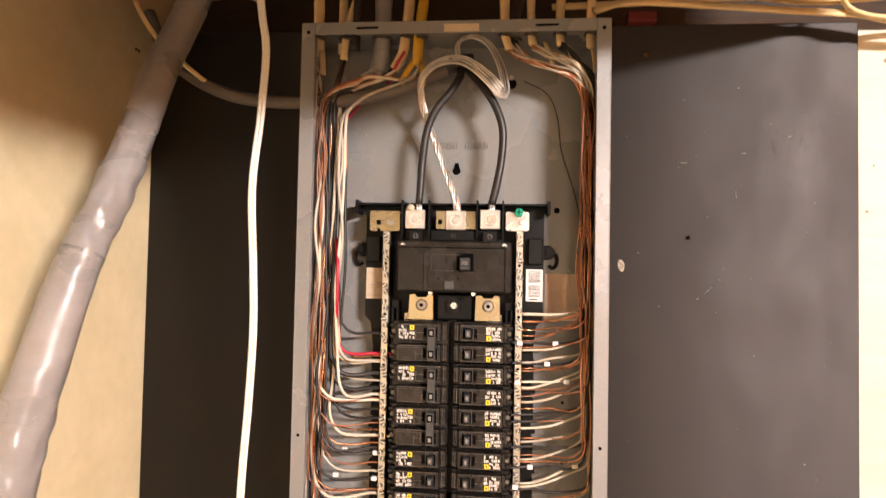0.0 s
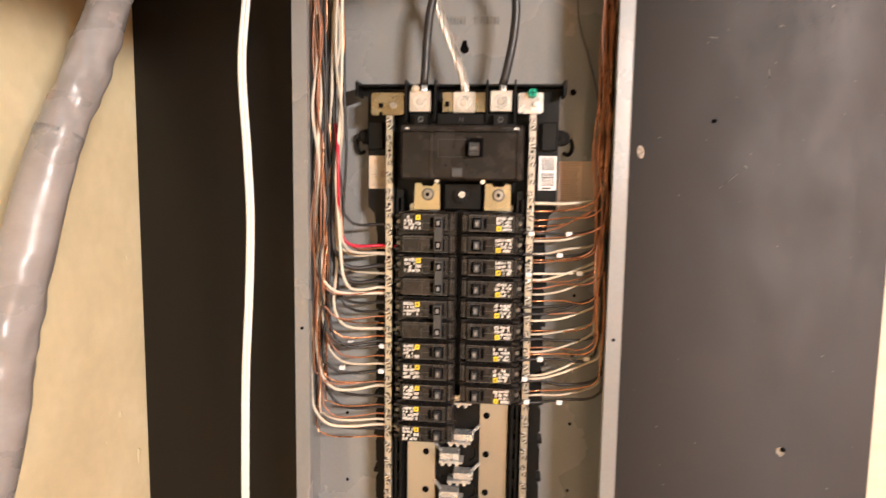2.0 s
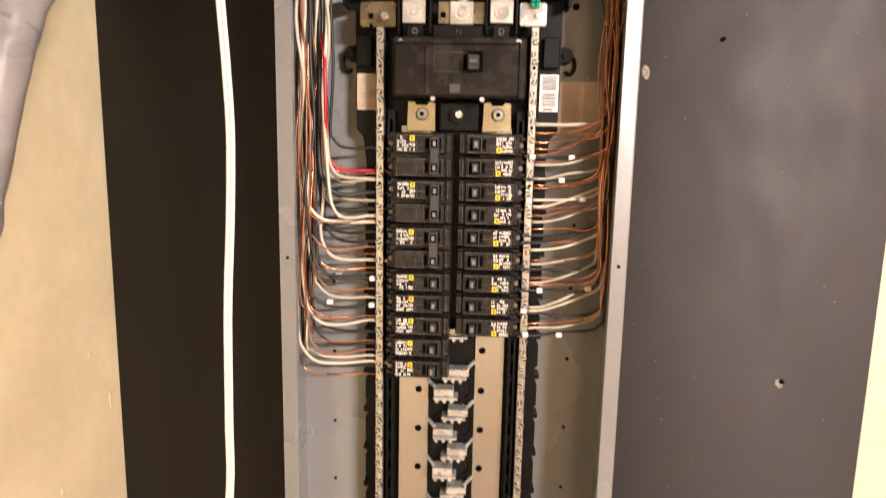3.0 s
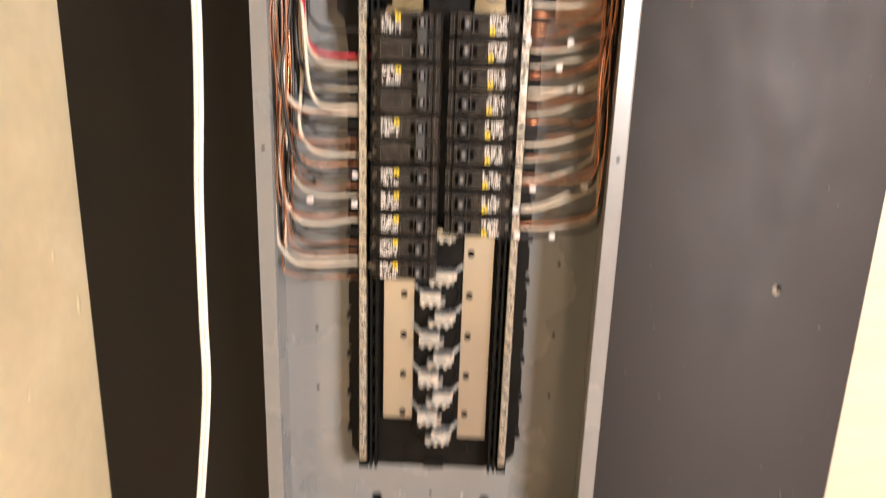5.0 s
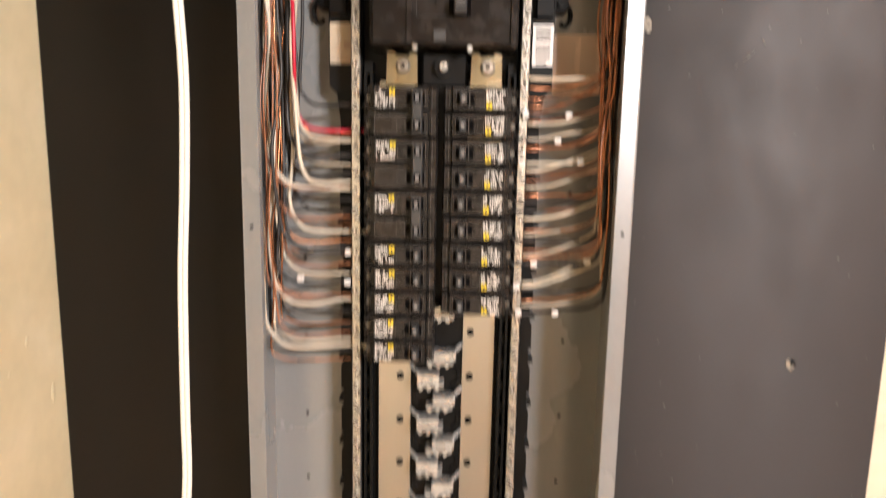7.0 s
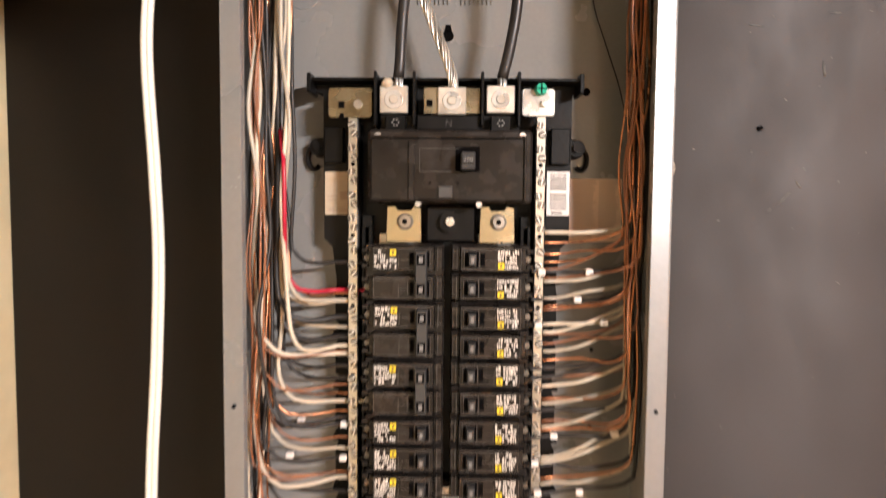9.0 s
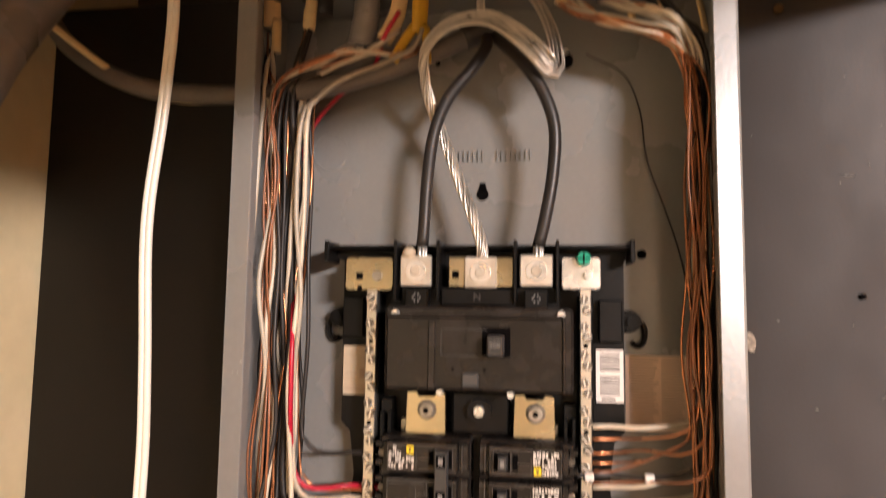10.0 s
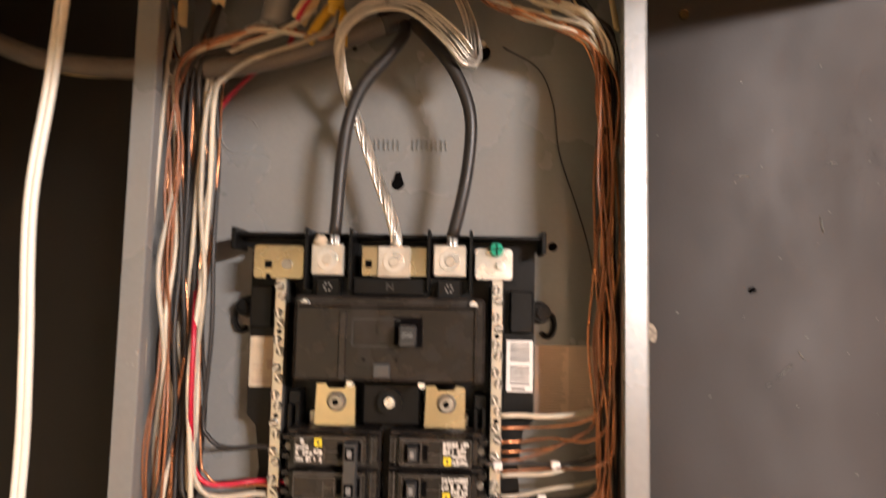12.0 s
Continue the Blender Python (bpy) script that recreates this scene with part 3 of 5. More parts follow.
part("screw", bm, ALU, pr)
def lug(x, z, name):
    w = 0.0122
    ob = part(name, prism(bmesh.new(), round_rect(x - w, x + w, z - 0.0118, z + 0.0115, 0.0012, 2), -0.0590, -0.036, bevel=0.0009), LUG, panel, "cast aluminium lug")
    s = bmesh.new()
    g = cyl(s, (x, -0.0592, z - 0.0003), 0.0082, 0.0016, "y", 24, r2=0.0076)
    part("set_screw", s, ALU, ob)
    s = bmesh.new()
    cyl(s, (x, -0.0602, z - 0.0003), 0.0045, 0.0014, "y", 18, r2=0.0034)
    part("socket", s, LUG, ob)
    return ob
lug(-0.0455, 1.6205, "line_lug")
lug(0.0040, 1.6195, "neutral_lug")
lug(0.0455, 1.6210, "line_lug")
bm = bmesh.new()
bmesh.ops.create_icosphere(bm, subdivisions=2, radius=0.005, matrix=Matrix.Translation((-0.051, -0.057, 1.6345)))
for v in bm.verts:
    v.co += Vector((0.0022, 0.0018, 0.0024)) * noise.noise(v.co * 260)
part("paste_blob", bm, LABEL_CREAM, panel, "blob of dried cream joint compound", smooth=True)
nb = plate("neutral_link", -0.0205, 0.0285, 1.6085, 1.6310, -0.0560, -0.052, BRASSY, "pale plated neutral link", 0.001)
part("square_hole", B(-0.0175, -0.0125, -0.0565, -0.055, 1.6150, 1.6205), HOLE_SHADE, nb)
bm = bmesh.new()
cyl(bm, (0.0225, -0.0568, 1.6190), 0.0046, 0.003, "y", 14)
part("screw", bm, BRASSY, nb)
for x in (-0.0435, 0.0455):
    bm = bmesh.new()
    box(bm, x - 0.0085, x + 0.0085, -0.064, -0.045, 1.5925, 1.6065, bevel=0.0008)
    well = part("screw_well", bm, PLASTIC, base)
    bm = bmesh.new()
    for a in range(3):
        t = math.pi * a / 3
        for q in (-1, 1):
            cyl(bm, (x + 0.0026 * q * math.cos(t), -0.0642, 1.600 + 0.0026 * q * math.sin(t)), 0.0008, 0.001, "y", 6)
    part("star_mark", bm, FACE_GREY, well)

def text_part(body, size, x, y, z, m, parent, name, depth=0.0002):
    cu = bpy.data.curves.new(name, "FONT")
    cu.body, cu.size, cu.align_x, cu.align_y, cu.extrude = body, size, "CENTER", "CENTER", depth
    tmp = bpy.data.objects.new(name, cu)
    me = bpy.data.meshes.new_from_object(tmp)
    bpy.data.objects.remove(tmp)
    me.transform(pose(x, y, z, 90))
    me.materials.clear()
    me.materials.append(m)
    ob = new(name, me)
    ob.parent = parent
    if parent.type == "EMPTY":
        ob.matrix_parent_inverse = parent.matrix_basis.inverted()
    return ob
text_part("N", 0.008, 0.0015, -0.0573, 1.6005, HANDLE_GREY, base, "letter")

# ---- main breaker ----
main = thing("main_breaker", 0.003, -0.026, 1.532, "large dark plastic main breaker switched on, below the lugs", "main breaker")
bm = prism(bmesh.new(), round_rect(-0.066, 0.072, 1.5325, 1.5935, 0.004), -0.070, -0.026, bevel=0.002)
main_body = part("body", bm, PLASTIC2, main)
bm = prism(bmesh.new(), round_rect(-0.0635, 0.0655, 1.5335, 1.5865, 0.002), -0.0765, -0.0695, bevel=0.0018)
part("cover", bm, PLASTIC2, main)
bm = bmesh.new()
box(bm, -0.062, 0.0655, -0.0785, -0.076, 1.5860, 1.5880, bevel=0.0006)
box(bm, 0.0640, 0.0660, -0.0785, -0.076, 1.5345, 1.5868, bevel=0.0006)
box(bm, -0.0315, -0.0265, -0.0782, -0.076, 1.5345, 1.5830, bevel=0.0006)
box(bm, -0.0265, 0.0300, -0.0775, -0.076, 1.5352, 1.5365, bevel=0.0004)
part("ridge", bm, PLASTIC2, main)
bm = bmesh.new()
for a, b, c, d in ((-0.0225, 0.0115, 1.5770, 1.5776), (-0.0225, 0.0115, 1.5582, 1.5588), (-0.0225, -0.0219, 1.5582, 1.5776)):
    box(bm, a, b, -0.0772, -0.076, c, d)
part("panel_line", bm, HANDLE_GREY, main)
bm = bmesh.new()
box(bm, 0.0075, 0.0275, -0.0770, -0.074, 1.5580, 1.5790)
slot = part("handle_slot", bm, HOLE_SHADE, main)
bm = bmesh.new()
box(bm, 0.0118, 0.0236, -0.0900, -0.074, 1.5592, 1.5738, bevel=0.0012)
box(bm, 0.0126, 0.0228, -0.0918, -0.0895, 1.5640, 1.5705, bevel=0.0006)
handle = part("handle", bm, HANDLE_GREY, main, "dark grey toggle reading 200")
text_part("200", 0.0052, 0.0177, -0.0921, 1.5672, FACE_GREY, handle, "number")
bm = bmesh.new()
box(bm, -0.0068, 0.0052, -0.0785, -0.076, 1.5365, 1.5465, bevel=0.0008)
part("test_tab", bm, HANDLE_GREY, main)
bm = bmesh.new()
for x in (-0.0135, 0.0095):
    cyl(bm, (x, -0.0765, 1.5490), 0.0012, 0.001, "y", 8)
part("vent_hole", bm, HOLE_SHADE, main)
for x, z, r in ((-0.0578, 1.5878, 0.0034), (0.0632, 1.5885, 0.0034), (-0.0235, 1.5318, 0.0030), (0.0275, 1.5315, 0.0030)):
    bm = bmesh.new()
    cyl(bm, (x, -0.0715, z), r, 0.004, "y", 12, r2=r * 0.8)
    part("screw", bm, ALU, main)
# load-side straps below the main breaker
for x in (-0.0365, 0.0440):
    bm = prism(bmesh.new(), [(x - 0.0155, 1.4985), (x + 0.0155, 1.4985), (x + 0.0150, 1.5285), (x + 0.008, 1.5300), (x + 0.006, 1.5265), (x - 0.005, 1.5265), (x - 0.007, 1.5300), (x - 0.0145, 1.5295)], -0.0560, -0.0535, bevel=0.0006)
    strap = part("bus_strap", bm, BRASSY, panel, "folded plated bus strap")
    bm = bmesh.new()
    cyl(bm, (x + 0.001, -0.0566, 1.5165), 0.0074, 0.0014, "y", 20, r2=0.0070)
    part("washer", bm, OLD_SHADED_ZINC, strap)
    bm = bmesh.new()
    cyl(bm, (x + 0.001, -0.0585, 1.5165), 0.0055, 0.005, "y", 16, r2=0.0048)
    bolt = part("bolt", bm, ZINC, strap)
    bm = bmesh.new()
    cyl(bm, (x + 0.001, -0.0612, 1.5165), 0.0024, 0.001, "y", 6)
    part("socket", bm, HOLE_SHADE, bolt)
bm = bmesh.new()
box(bm, -0.018, 0.026, -0.050, -0.024, 1.4985, 1.5305, bevel=0.002)
cyl(bm, (0.0035, -0.0525, 1.5165), 0.009, 0.006, "y", 18)
part("centre_block", bm, PLASTIC, base)
bm = bmesh.new()
cyl(bm, (0.0035, -0.0565, 1.5165), 0.0046, 0.004, "y", 14, r2=0.0038)
part("centre_screw", bm, ALU, base)

# ---- busbars and stabs ----
bus_l = part("bus_plate", B(-0.0605, -0.0255, -0.0325, -0.0265, 1.0450, 1.5050, bevel=0.0006), TIN, panel, "tinned bus plate")
bus_r = part("bus_plate", B(0.0280, 0.0620, -0.0325, -0.0265, 1.0220, 1.5050, bevel=0.0006), TIN, panel, "tinned bus plate")
PITCH = 0.0247
for bus, x, zs in ((bus_l, -0.0372, [1.0525 + 0.0490 * k for k in range(4)]), (bus_r, 0.0362, [1.0530 + 0.0490 * k for k in range(5)])):
    for z in zs:
        bm = bmesh.new()
        cyl(bm, (x, -0.0324, z), 0.0040, 0.0012, "y", 16)
        part("hole", bm, HOLE_SHADE, bus)
well = bmesh.new()
box(well, -0.0255, 0.0278, -0.0300, -0.024, 1.02, 1.505)
part("stab_well", well, PLASTIC, base)
def stab(z, side, parent):
    """One bent breaker stab; side -1 springs from the left bus, 1 from the right."""
    xa = -0.0255 if side < 0 else 0.0275
    bm = bmesh.new()
    tube(bm, smooth_path([(xa - side * -0.001, -0.0325, z + 0.0115), (xa - side * 0.003, -0.036, z + 0.0085), (xa - side * 0.008, -0.043, z + 0.006)], 0.002), 0.0022, 6, 0.6)
    x0, x1 = (-0.0185, 0.0045) if side < 0 else (-0.0020, 0.0215)
    box(bm, x0, x1, -0.0520, -0.034, z - 0.0015, z + 0.0065, bevel=0.0007)
    xs = x0 - (0 if side < 0 else 0.007)
    box(bm, xs, xs + 0.028, -0.0560, -0.036, z - 0.0048, z - 0.0018, bevel=0.0006)
    for k in range(3):
        xk = xs + 0.004 + 0.0085 * k
        cyl(bm, (xk, -0.050, z - 0.0062), 0.0022, 0.010, "y", 8)
    part("stab", bm, ALU, parent)
    rim = bmesh.new()
    xc = 0.0165 if side < 0 else -0.0145
    t = [(xc + side * -0.008 * math.cos(a) , -0.031, z + 0.010 * math.sin(a)) for a in np.linspace(-1.5, 1.5, 9)]
    tube(rim, [Vector(q) for q in t], 0.0014, 6)
    part("well_rim", rim, PLASTIC, base)
for k in range(6):
    stab(1.0315 + 0.0484 * k, 1, bus_r)
    if k < 4:
        stab(1.0555 + 0.0484 * k, -1, bus_l)
part("spine", B(-0.0035, 0.0070, -0.046, -0.024, 1.290, 1.500, bevel=0.001), PLASTIC, base)

# ---- labels ----
def label_plate(name, x0, x1, z0, z1, y, m, label, bars, ink):
    ob = part(name, B(x0, x1, y - 0.0004, y + 0.0004, z0, z1), m, panel, label)
    bm = bmesh.new()
    for a, b, c, d in bars:
        box(bm, x0 + (x1 - x0) * a, x0 + (x1 - x0) * b, y - 0.0007, y, z0 + (z1 - z0) * c, z0 + (z1 - z0) * d)
    part("print", bm, ink, ob)
    return ob
rnd = random.Random(4)
bars, q = [], 0.95
while q > 0.15:
    h = rnd.choice((0.012, 0.02, 0.03))
    if not 0.53 < q < 0.57:
        bars.append((0.14, 0.86, q - h, q))
    q -= h + rnd.choice((0.012, 0.018, 0.026))
bars.append((0.2, 0.7, 0.04, 0.08))
label_plate("barcode_label", 0.0905, 0.1110, 1.5225, 1.5620, -0.0272, LABEL_WHITE, "white barcode label", bars, INK)
label_plate("rating_label", -0.1105, -0.0880, 1.5215, 1.5605, -0.0272, LABEL_CREAM, "cream rating label", [(0.1, 0.5, 0.42, 0.45), (0.1, 0.45, 0.34, 0.36), (0.62, 0.9, 0.35, 0.55), (0.1, 0.9, 0.08, 0.13), (0.1, 0.9, 0.16, 0.18)], INK_FAINT)
bars = []
for k in range(26):
    bars.append((0.06, 0.42 + 0.1 * rnd.random(), 0.955 - 0.036 * k, 0.97 - 0.036 * k))
    bars.append((0.56, 0.85 + 0.1 * rnd.random(), 0.955 - 0.036 * k, 0.97 - 0.036 * k))
label_plate("wiring_label", 0.1150, 0.1640, 1.4980, 1.5570, -0.0046, LABEL_TAN, "aged tan wiring label covered in small print", bars, INK_FAINT)


# ---- branch breakers ----
rnd = random.Random(11)
def print_block(bm, x0, x1, z0, z1, y, rows=4):
    """Unreadable small print as little bars."""
    for r in range(rows):
        x = x0
        while x < x1 - 0.001:
            w = rnd.uniform(0.0008, 0.0022)
            h = (z1 - z0) / rows
            if rnd.random() < 0.84:
                box(bm, x, min(x + w, x1), y - 0.0003, y, z0 + h * r + h * rnd.uniform(0.0, 0.25), z0 + h * (r + 1) - h * rnd.uniform(0.0, 0.3))
            x += w + rnd.uniform(0.0002, 0.0008)
    return bm

def wedge(bm, x0, x1, z0, z1, y0, y1, cx0, cx1, cz0, cz1):
    """A block whose front face (at y0) is drawn in from its back face by its own amount on each side."""
    back = [(x0, z0), (x1, z0), (x1, z1), (x0, z1)]
    front = [(x0 + cx0, z0 + cz0), (x1 - cx1, z0 + cz0), (x1 - cx1, z1 - cz1), (x0 + cx0, z1 - cz1)]
    b = [bm.verts.new((x, y1, z)) for x, z in back]
    f = [bm.verts.new((x, y0, z)) for x, z in front]
    faces = [bm.faces.new(f), bm.faces.new(b[::-1])] + [bm.faces.new((b[k], b[(k + 1) % 4], f[(k + 1) % 4], f[k])) for k in range(4)]
    bmesh.ops.recalc_face_normals(bm, faces=faces)
    return bm

def breaker(z, side, poles=1):
    """A plug-in breaker centred at height z; side -1: left column, 1: right column."""
    hgt = poles * PITCH / 2 - 0.0007
    off = 0.0035 if side > 0 else 0.0
    root = thing("circuit_breaker", side * 0.04, -0.034, z, "black %s breaker with white print and yellow mark" % ("double-pole" if poles == 2 else "single-pole"),
                 "circuit breaker", "branch breakers")
    def bx(bm, a, b, y0, y1, c, d, bev=0.0):
        """Box from a to b, counted outwards from the middle of the panel."""
        return box(bm, min(side * (a + off), side * (b + off)), max(side * (a + off), side * (b + off)), y0, y1, c, d, bevel=bev)
    def wd(bm, a, b, c, d, y0, y1, ca, cb, cc, cd):
        """A drawn-in block, counted outwards in the same way."""
        lo, hi = sorted((side * (a + off), side * (b + off)))
        return wedge(bm, lo, hi, c, d, y0, y1, cb if side < 0 else ca, ca if side < 0 else cb, cc, cd)
    bm = bmesh.new()
    bx(bm, 0.0012, 0.0690, -0.0620, -0.034, z - hgt, z + hgt, 0.0012)
    part("case", bm, PLASTIC2, root)
    for p in range(poles):
        zc = z + (poles - 1) * PITCH / 2 - p * PITCH
        # the raised face with sloping flanks, its worn rim with painted edge highlights, and the shallow sunk label
        # field
        face = part("face", wd(bmesh.new(), 0.0085, 0.0612, zc - 0.0108, zc + 0.0108, -0.0745, -0.0615, 0.0012, 0.0010, 0.0016, 0.0012), PLASTIC2, root)
        bm = bmesh.new()
        bx(bm, 0.0102, 0.0598, -0.0750, -0.0738, zc + 0.0084, zc + 0.0091)
        bx(bm, 0.0102, 0.0598, -0.0750, -0.0738, zc - 0.0089, zc - 0.0083)
        bx(bm, 0.0598, 0.0603, -0.0750, -0.0738, zc - 0.0089, zc + 0.0091)
        bx(bm, 0.0388, 0.0393, -0.0750, -0.0738, zc - 0.0083, zc + 0.0030)
        bx(bm, 0.0292, 0.0388, -0.0750, -0.0738, zc - 0.0010, zc - 0.0006)
        part("rim", bm, WORN_LIT_EDGE, face)
        # stepped inner end with its rib
        part("inner_step", wd(bmesh.new(), 0.0016, 0.0088, zc - 0.0098, zc + 0.0098, -0.0690, -0.0615, 0.0010, 0.0, 0.0008, 0.0008), PLASTIC2, root)
        bm = bmesh.new()
        bx(bm, 0.0060, 0.0068, -0.0712, -0.0685, zc - 0.0092, zc + 0.0092)
        bx(bm, 0.0026, 0.0086, -0.0696, -0.0688, zc + 0.0060, zc + 0.0067)
        bx(bm, 0.0026, 0.0086, -0.0696, -0.0688, zc - 0.0067, zc - 0.0060)
        part("inner_rib", bm, WORN_LIT_EDGE, root)
        # terminal end: cover, two cheeks and a gap between them
        part("terminal_cover", wd(bmesh.new(), 0.0612, 0.0660, zc - 0.0090, zc + 0.0090, -0.0690, -0.0605, 0.0, 0.0014, 0.0008, 0.0008), PLASTIC2, root)
        for q in (-1, 1):
            part("terminal_cheek", bx(bmesh.new(), 0.0655, 0.0715, -0.0665, -0.0500, zc + q * 0.0066 - 0.0016, zc + q * 0.0066 + 0.0016, 0.0005), PLASTIC2, root)
        bm = bmesh.new()
        cyl(bm, (side * (0.0672 + off), -0.0625, zc), 0.0024, 0.0050, "y", 10)
        box(bm, side * (0.0672 + off) - 0.0024, side * (0.0672 + off) + 0.0024, -0.0653, -0.0649, zc - 0.0004, zc + 0.0004)
        part("terminal_screw", bm, OLD_SHADED_ZINC, root)
        # toggle in its well, and the dark slot beside it
        bm = bmesh.new()
        bx(bm, 0.0262, 0.0298, -0.0749, -0.072, zc - 0.0054, zc + 0.0054)
        bx(bm, 0.0128, 0.0246, -0.0748, -0.072, zc - 0.0066, zc + 0.0066)
        part("slot", bm, HOLE_SHADE, root)
        bm = bmesh.new()
        bx(bm, 0.0246, 0.0252, -0.0756, -0.074, zc - 0.0070, zc + 0.0070)
        bx(bm, 0.0122, 0.0128, -0.0756, -0.074, zc - 0.0070, zc + 0.0070)
        bx(bm, 0.0122, 0.0252, -0.0756, -0.074, zc + 0.0066, zc + 0.0071)
        part("well_rim", bm, WORN_LIT_EDGE, root)
        tog = part("toggle", wd(bmesh.new(), 0.0152, 0.0230, zc - 0.0052, zc + 0.0052, -0.0822, -0.0730, 0.0014, 0.0010, 0.0012, 0.0010), HANDLE_GREY, root)
        part("number_print", bx(bmesh.new(), 0.0180, 0.0206, -0.0826, -0.0820, zc - 0.0022, zc + 0.0022), FACE_GREY, tog)
    if poles == 2:
        tie = part("handle_tie", wd(bmesh.new(), 0.0148, 0.0244, z - PITCH / 2 - 0.0068, z + PITCH / 2 + 0.0068, -0.0838, -0.0785, 0.0008, 0.0008, 0.0008, 0.0008), HANDLE_GREY, root)
        for q in (-1, 1):
            zq = z + q * PITCH / 2
            bm = bmesh.new()
            bx(bm, 0.0164, 0.0228, -0.0843, -0.0832, zq - 0.0044, zq + 0.0044)
            part("tie_window", bm, HOLE_SHADE, tie)
            part("number_print", bx(bmesh.new(), 0.0180, 0.0212, -0.0847, -0.0840, zq - 0.0024, zq + 0.0024), FACE_GREY, tie)
        # blank sunk field of the second pole
        zq = z - PITCH / 2
        bm = bmesh.new()
        bx(bm, 0.0310, 0.0590, -0.0749, -0.0738, zq + 0.0060, zq + 0.0065)
        bx(bm, 0.0310, 0.0315, -0.0749, -0.0738, zq - 0.0060, zq + 0.0060)
        part("blank_field", bm, WORN_LIT_EDGE, root)
    zc = z + (poles - 1) * PITCH / 2
    xa, xb = 0.0405, 0.0592
    bm = bmesh.new()
    if side < 0:
        print_block(bm, -xb, -xa - 0.0062, zc - 0.0082, zc + 0.0080, -0.0747)
        print_block(bm, -xa - 0.0058, -xa, zc - 0.0082, zc + 0.0015, -0.0747, 2)
        yb = B(-xa - 0.0056, -xa - 0.0004, -0.0750, -0.0746, zc + 0.0026, zc + 0.0080)
    else:
        print_block(bm, xa + off + 0.0062, xb + off - 0.0006, zc - 0.0080, zc + 0.0080, -0.0747)
        print_block(bm, xa + off, xa + off + 0.0056, zc - 0.0015, zc + 0.0080, -0.0747, 2)
        yb = B(xa + off + 0.0004, xa + off + 0.0056, -0.0750, -0.0746, zc - 0.0080, zc - 0.0026)
    part("print", bm, PRINT_WHITE, root)
    mark = part("yellow_mark", yb, PRINT_YELLOW, root)
    cx, cz = (-xa - 0.0030, zc + 0.0054) if side < 0 else (xa + off + 0.0030, zc - 0.0054)
    part("mark_window", B(cx - 0.0009, cx + 0.0009, -0.0752, -0.0749, cz - 0.0012, cz + 0.0012), INK, mark)
    # each one sits a little differently in its stab
    root.matrix_basis = root.matrix_basis @ pose(0, 0, rnd.uniform(-0.0003, 0.0003), rnd.uniform(-0.5, 0.5), rnd.uniform(-0.5, 0.5), rnd.uniform(-0.8, 0.8))
    return root

Z1 = 1.4855
for k in range(3):
    breaker(Z1 - PITCH / 2 - 2 * PITCH * k, -1, 2)
for k in range(6, 11):
    breaker(Z1 - PITCH * k, -1)
for k in range(9):
    breaker(Z1 - PITCH * k, 1)

# ---- service conductors ----
hot_l = [(0.004, -0.034, 1.815), (0.006, -0.045, 1.800), (-0.004, -0.056, 1.778), (-0.022, -0.058, 1.755), (-0.0335, -0.056, 1.727), (-0.0385, -0.054, 1.690), (-0.0405, -0.053, 1.655), (-0.042, -0.052, 1.630)]
hot_r = [(0.010, -0.034, 1.815), (0.021, -0.045, 1.800), (0.036, -0.056, 1.780), (0.050, -0.058, 1.758), (0.0590, -0.057, 1.730), (0.0580, -0.055, 1.695), (0.0520, -0.054, 1.660), (0.0470, -0.052, 1.630)]
for pts in (hot_l, hot_r):
    root = thing("service_conductor", *pts[-1], "thick black insulated service conductor bent into the line lug", "cable", "service conductors")
    part("jacket", tube(bmesh.new(), smooth_path(pts[:-1] + [(pts[-1][0], pts[-1][1], 1.6395)]), 0.0048, 12), WIRE_BLACK, root, smooth=True)
    for k in range(6):
        a = k * math.pi / 3
        x, y = pts[-1][0] + 0.0028 * math.cos(a), pts[-1][1] + 0.0028 * math.sin(a)
        part("strand", tube(bmesh.new(), [Vector((x, y, 1.641)), Vector((x, y, 1.633)), Vector((x, y, 1.628))], 0.0013, 6), ALU, root, smooth=True)

neutral = thing("neutral_conductor", 0.005, -0.05, 1.631, "bare twisted aluminium neutral conductor looped back to its lug", "cable", "service conductors")
loop = [(0.004, -0.028, 1.822), (0.002, -0.050, 1.838), (0.020, -0.064, 1.842), (0.040, -0.067, 1.832), (0.055, -0.066, 1.806), (0.0615, -0.066, 1.776),
        (0.0560, -0.070, 1.772), (0.043, -0.074, 1.786), (0.022, -0.076, 1.803), (0.003, -0.076, 1.810), (-0.022, -0.073, 1.806), (-0.039, -0.068, 1.790),
        (-0.041, -0.054, 1.768), (-0.034, -0.043, 1.742), (-0.025, -0.042, 1.720), (-0.016, -0.044, 1.695), (-0.005, -0.048, 1.668), (0.004, -0.053, 1.642), (0.005, -0.053, 1.628)]
path = smooth_path(loop, 0.004)
fr = frames_along(path)
STRANDS = 15
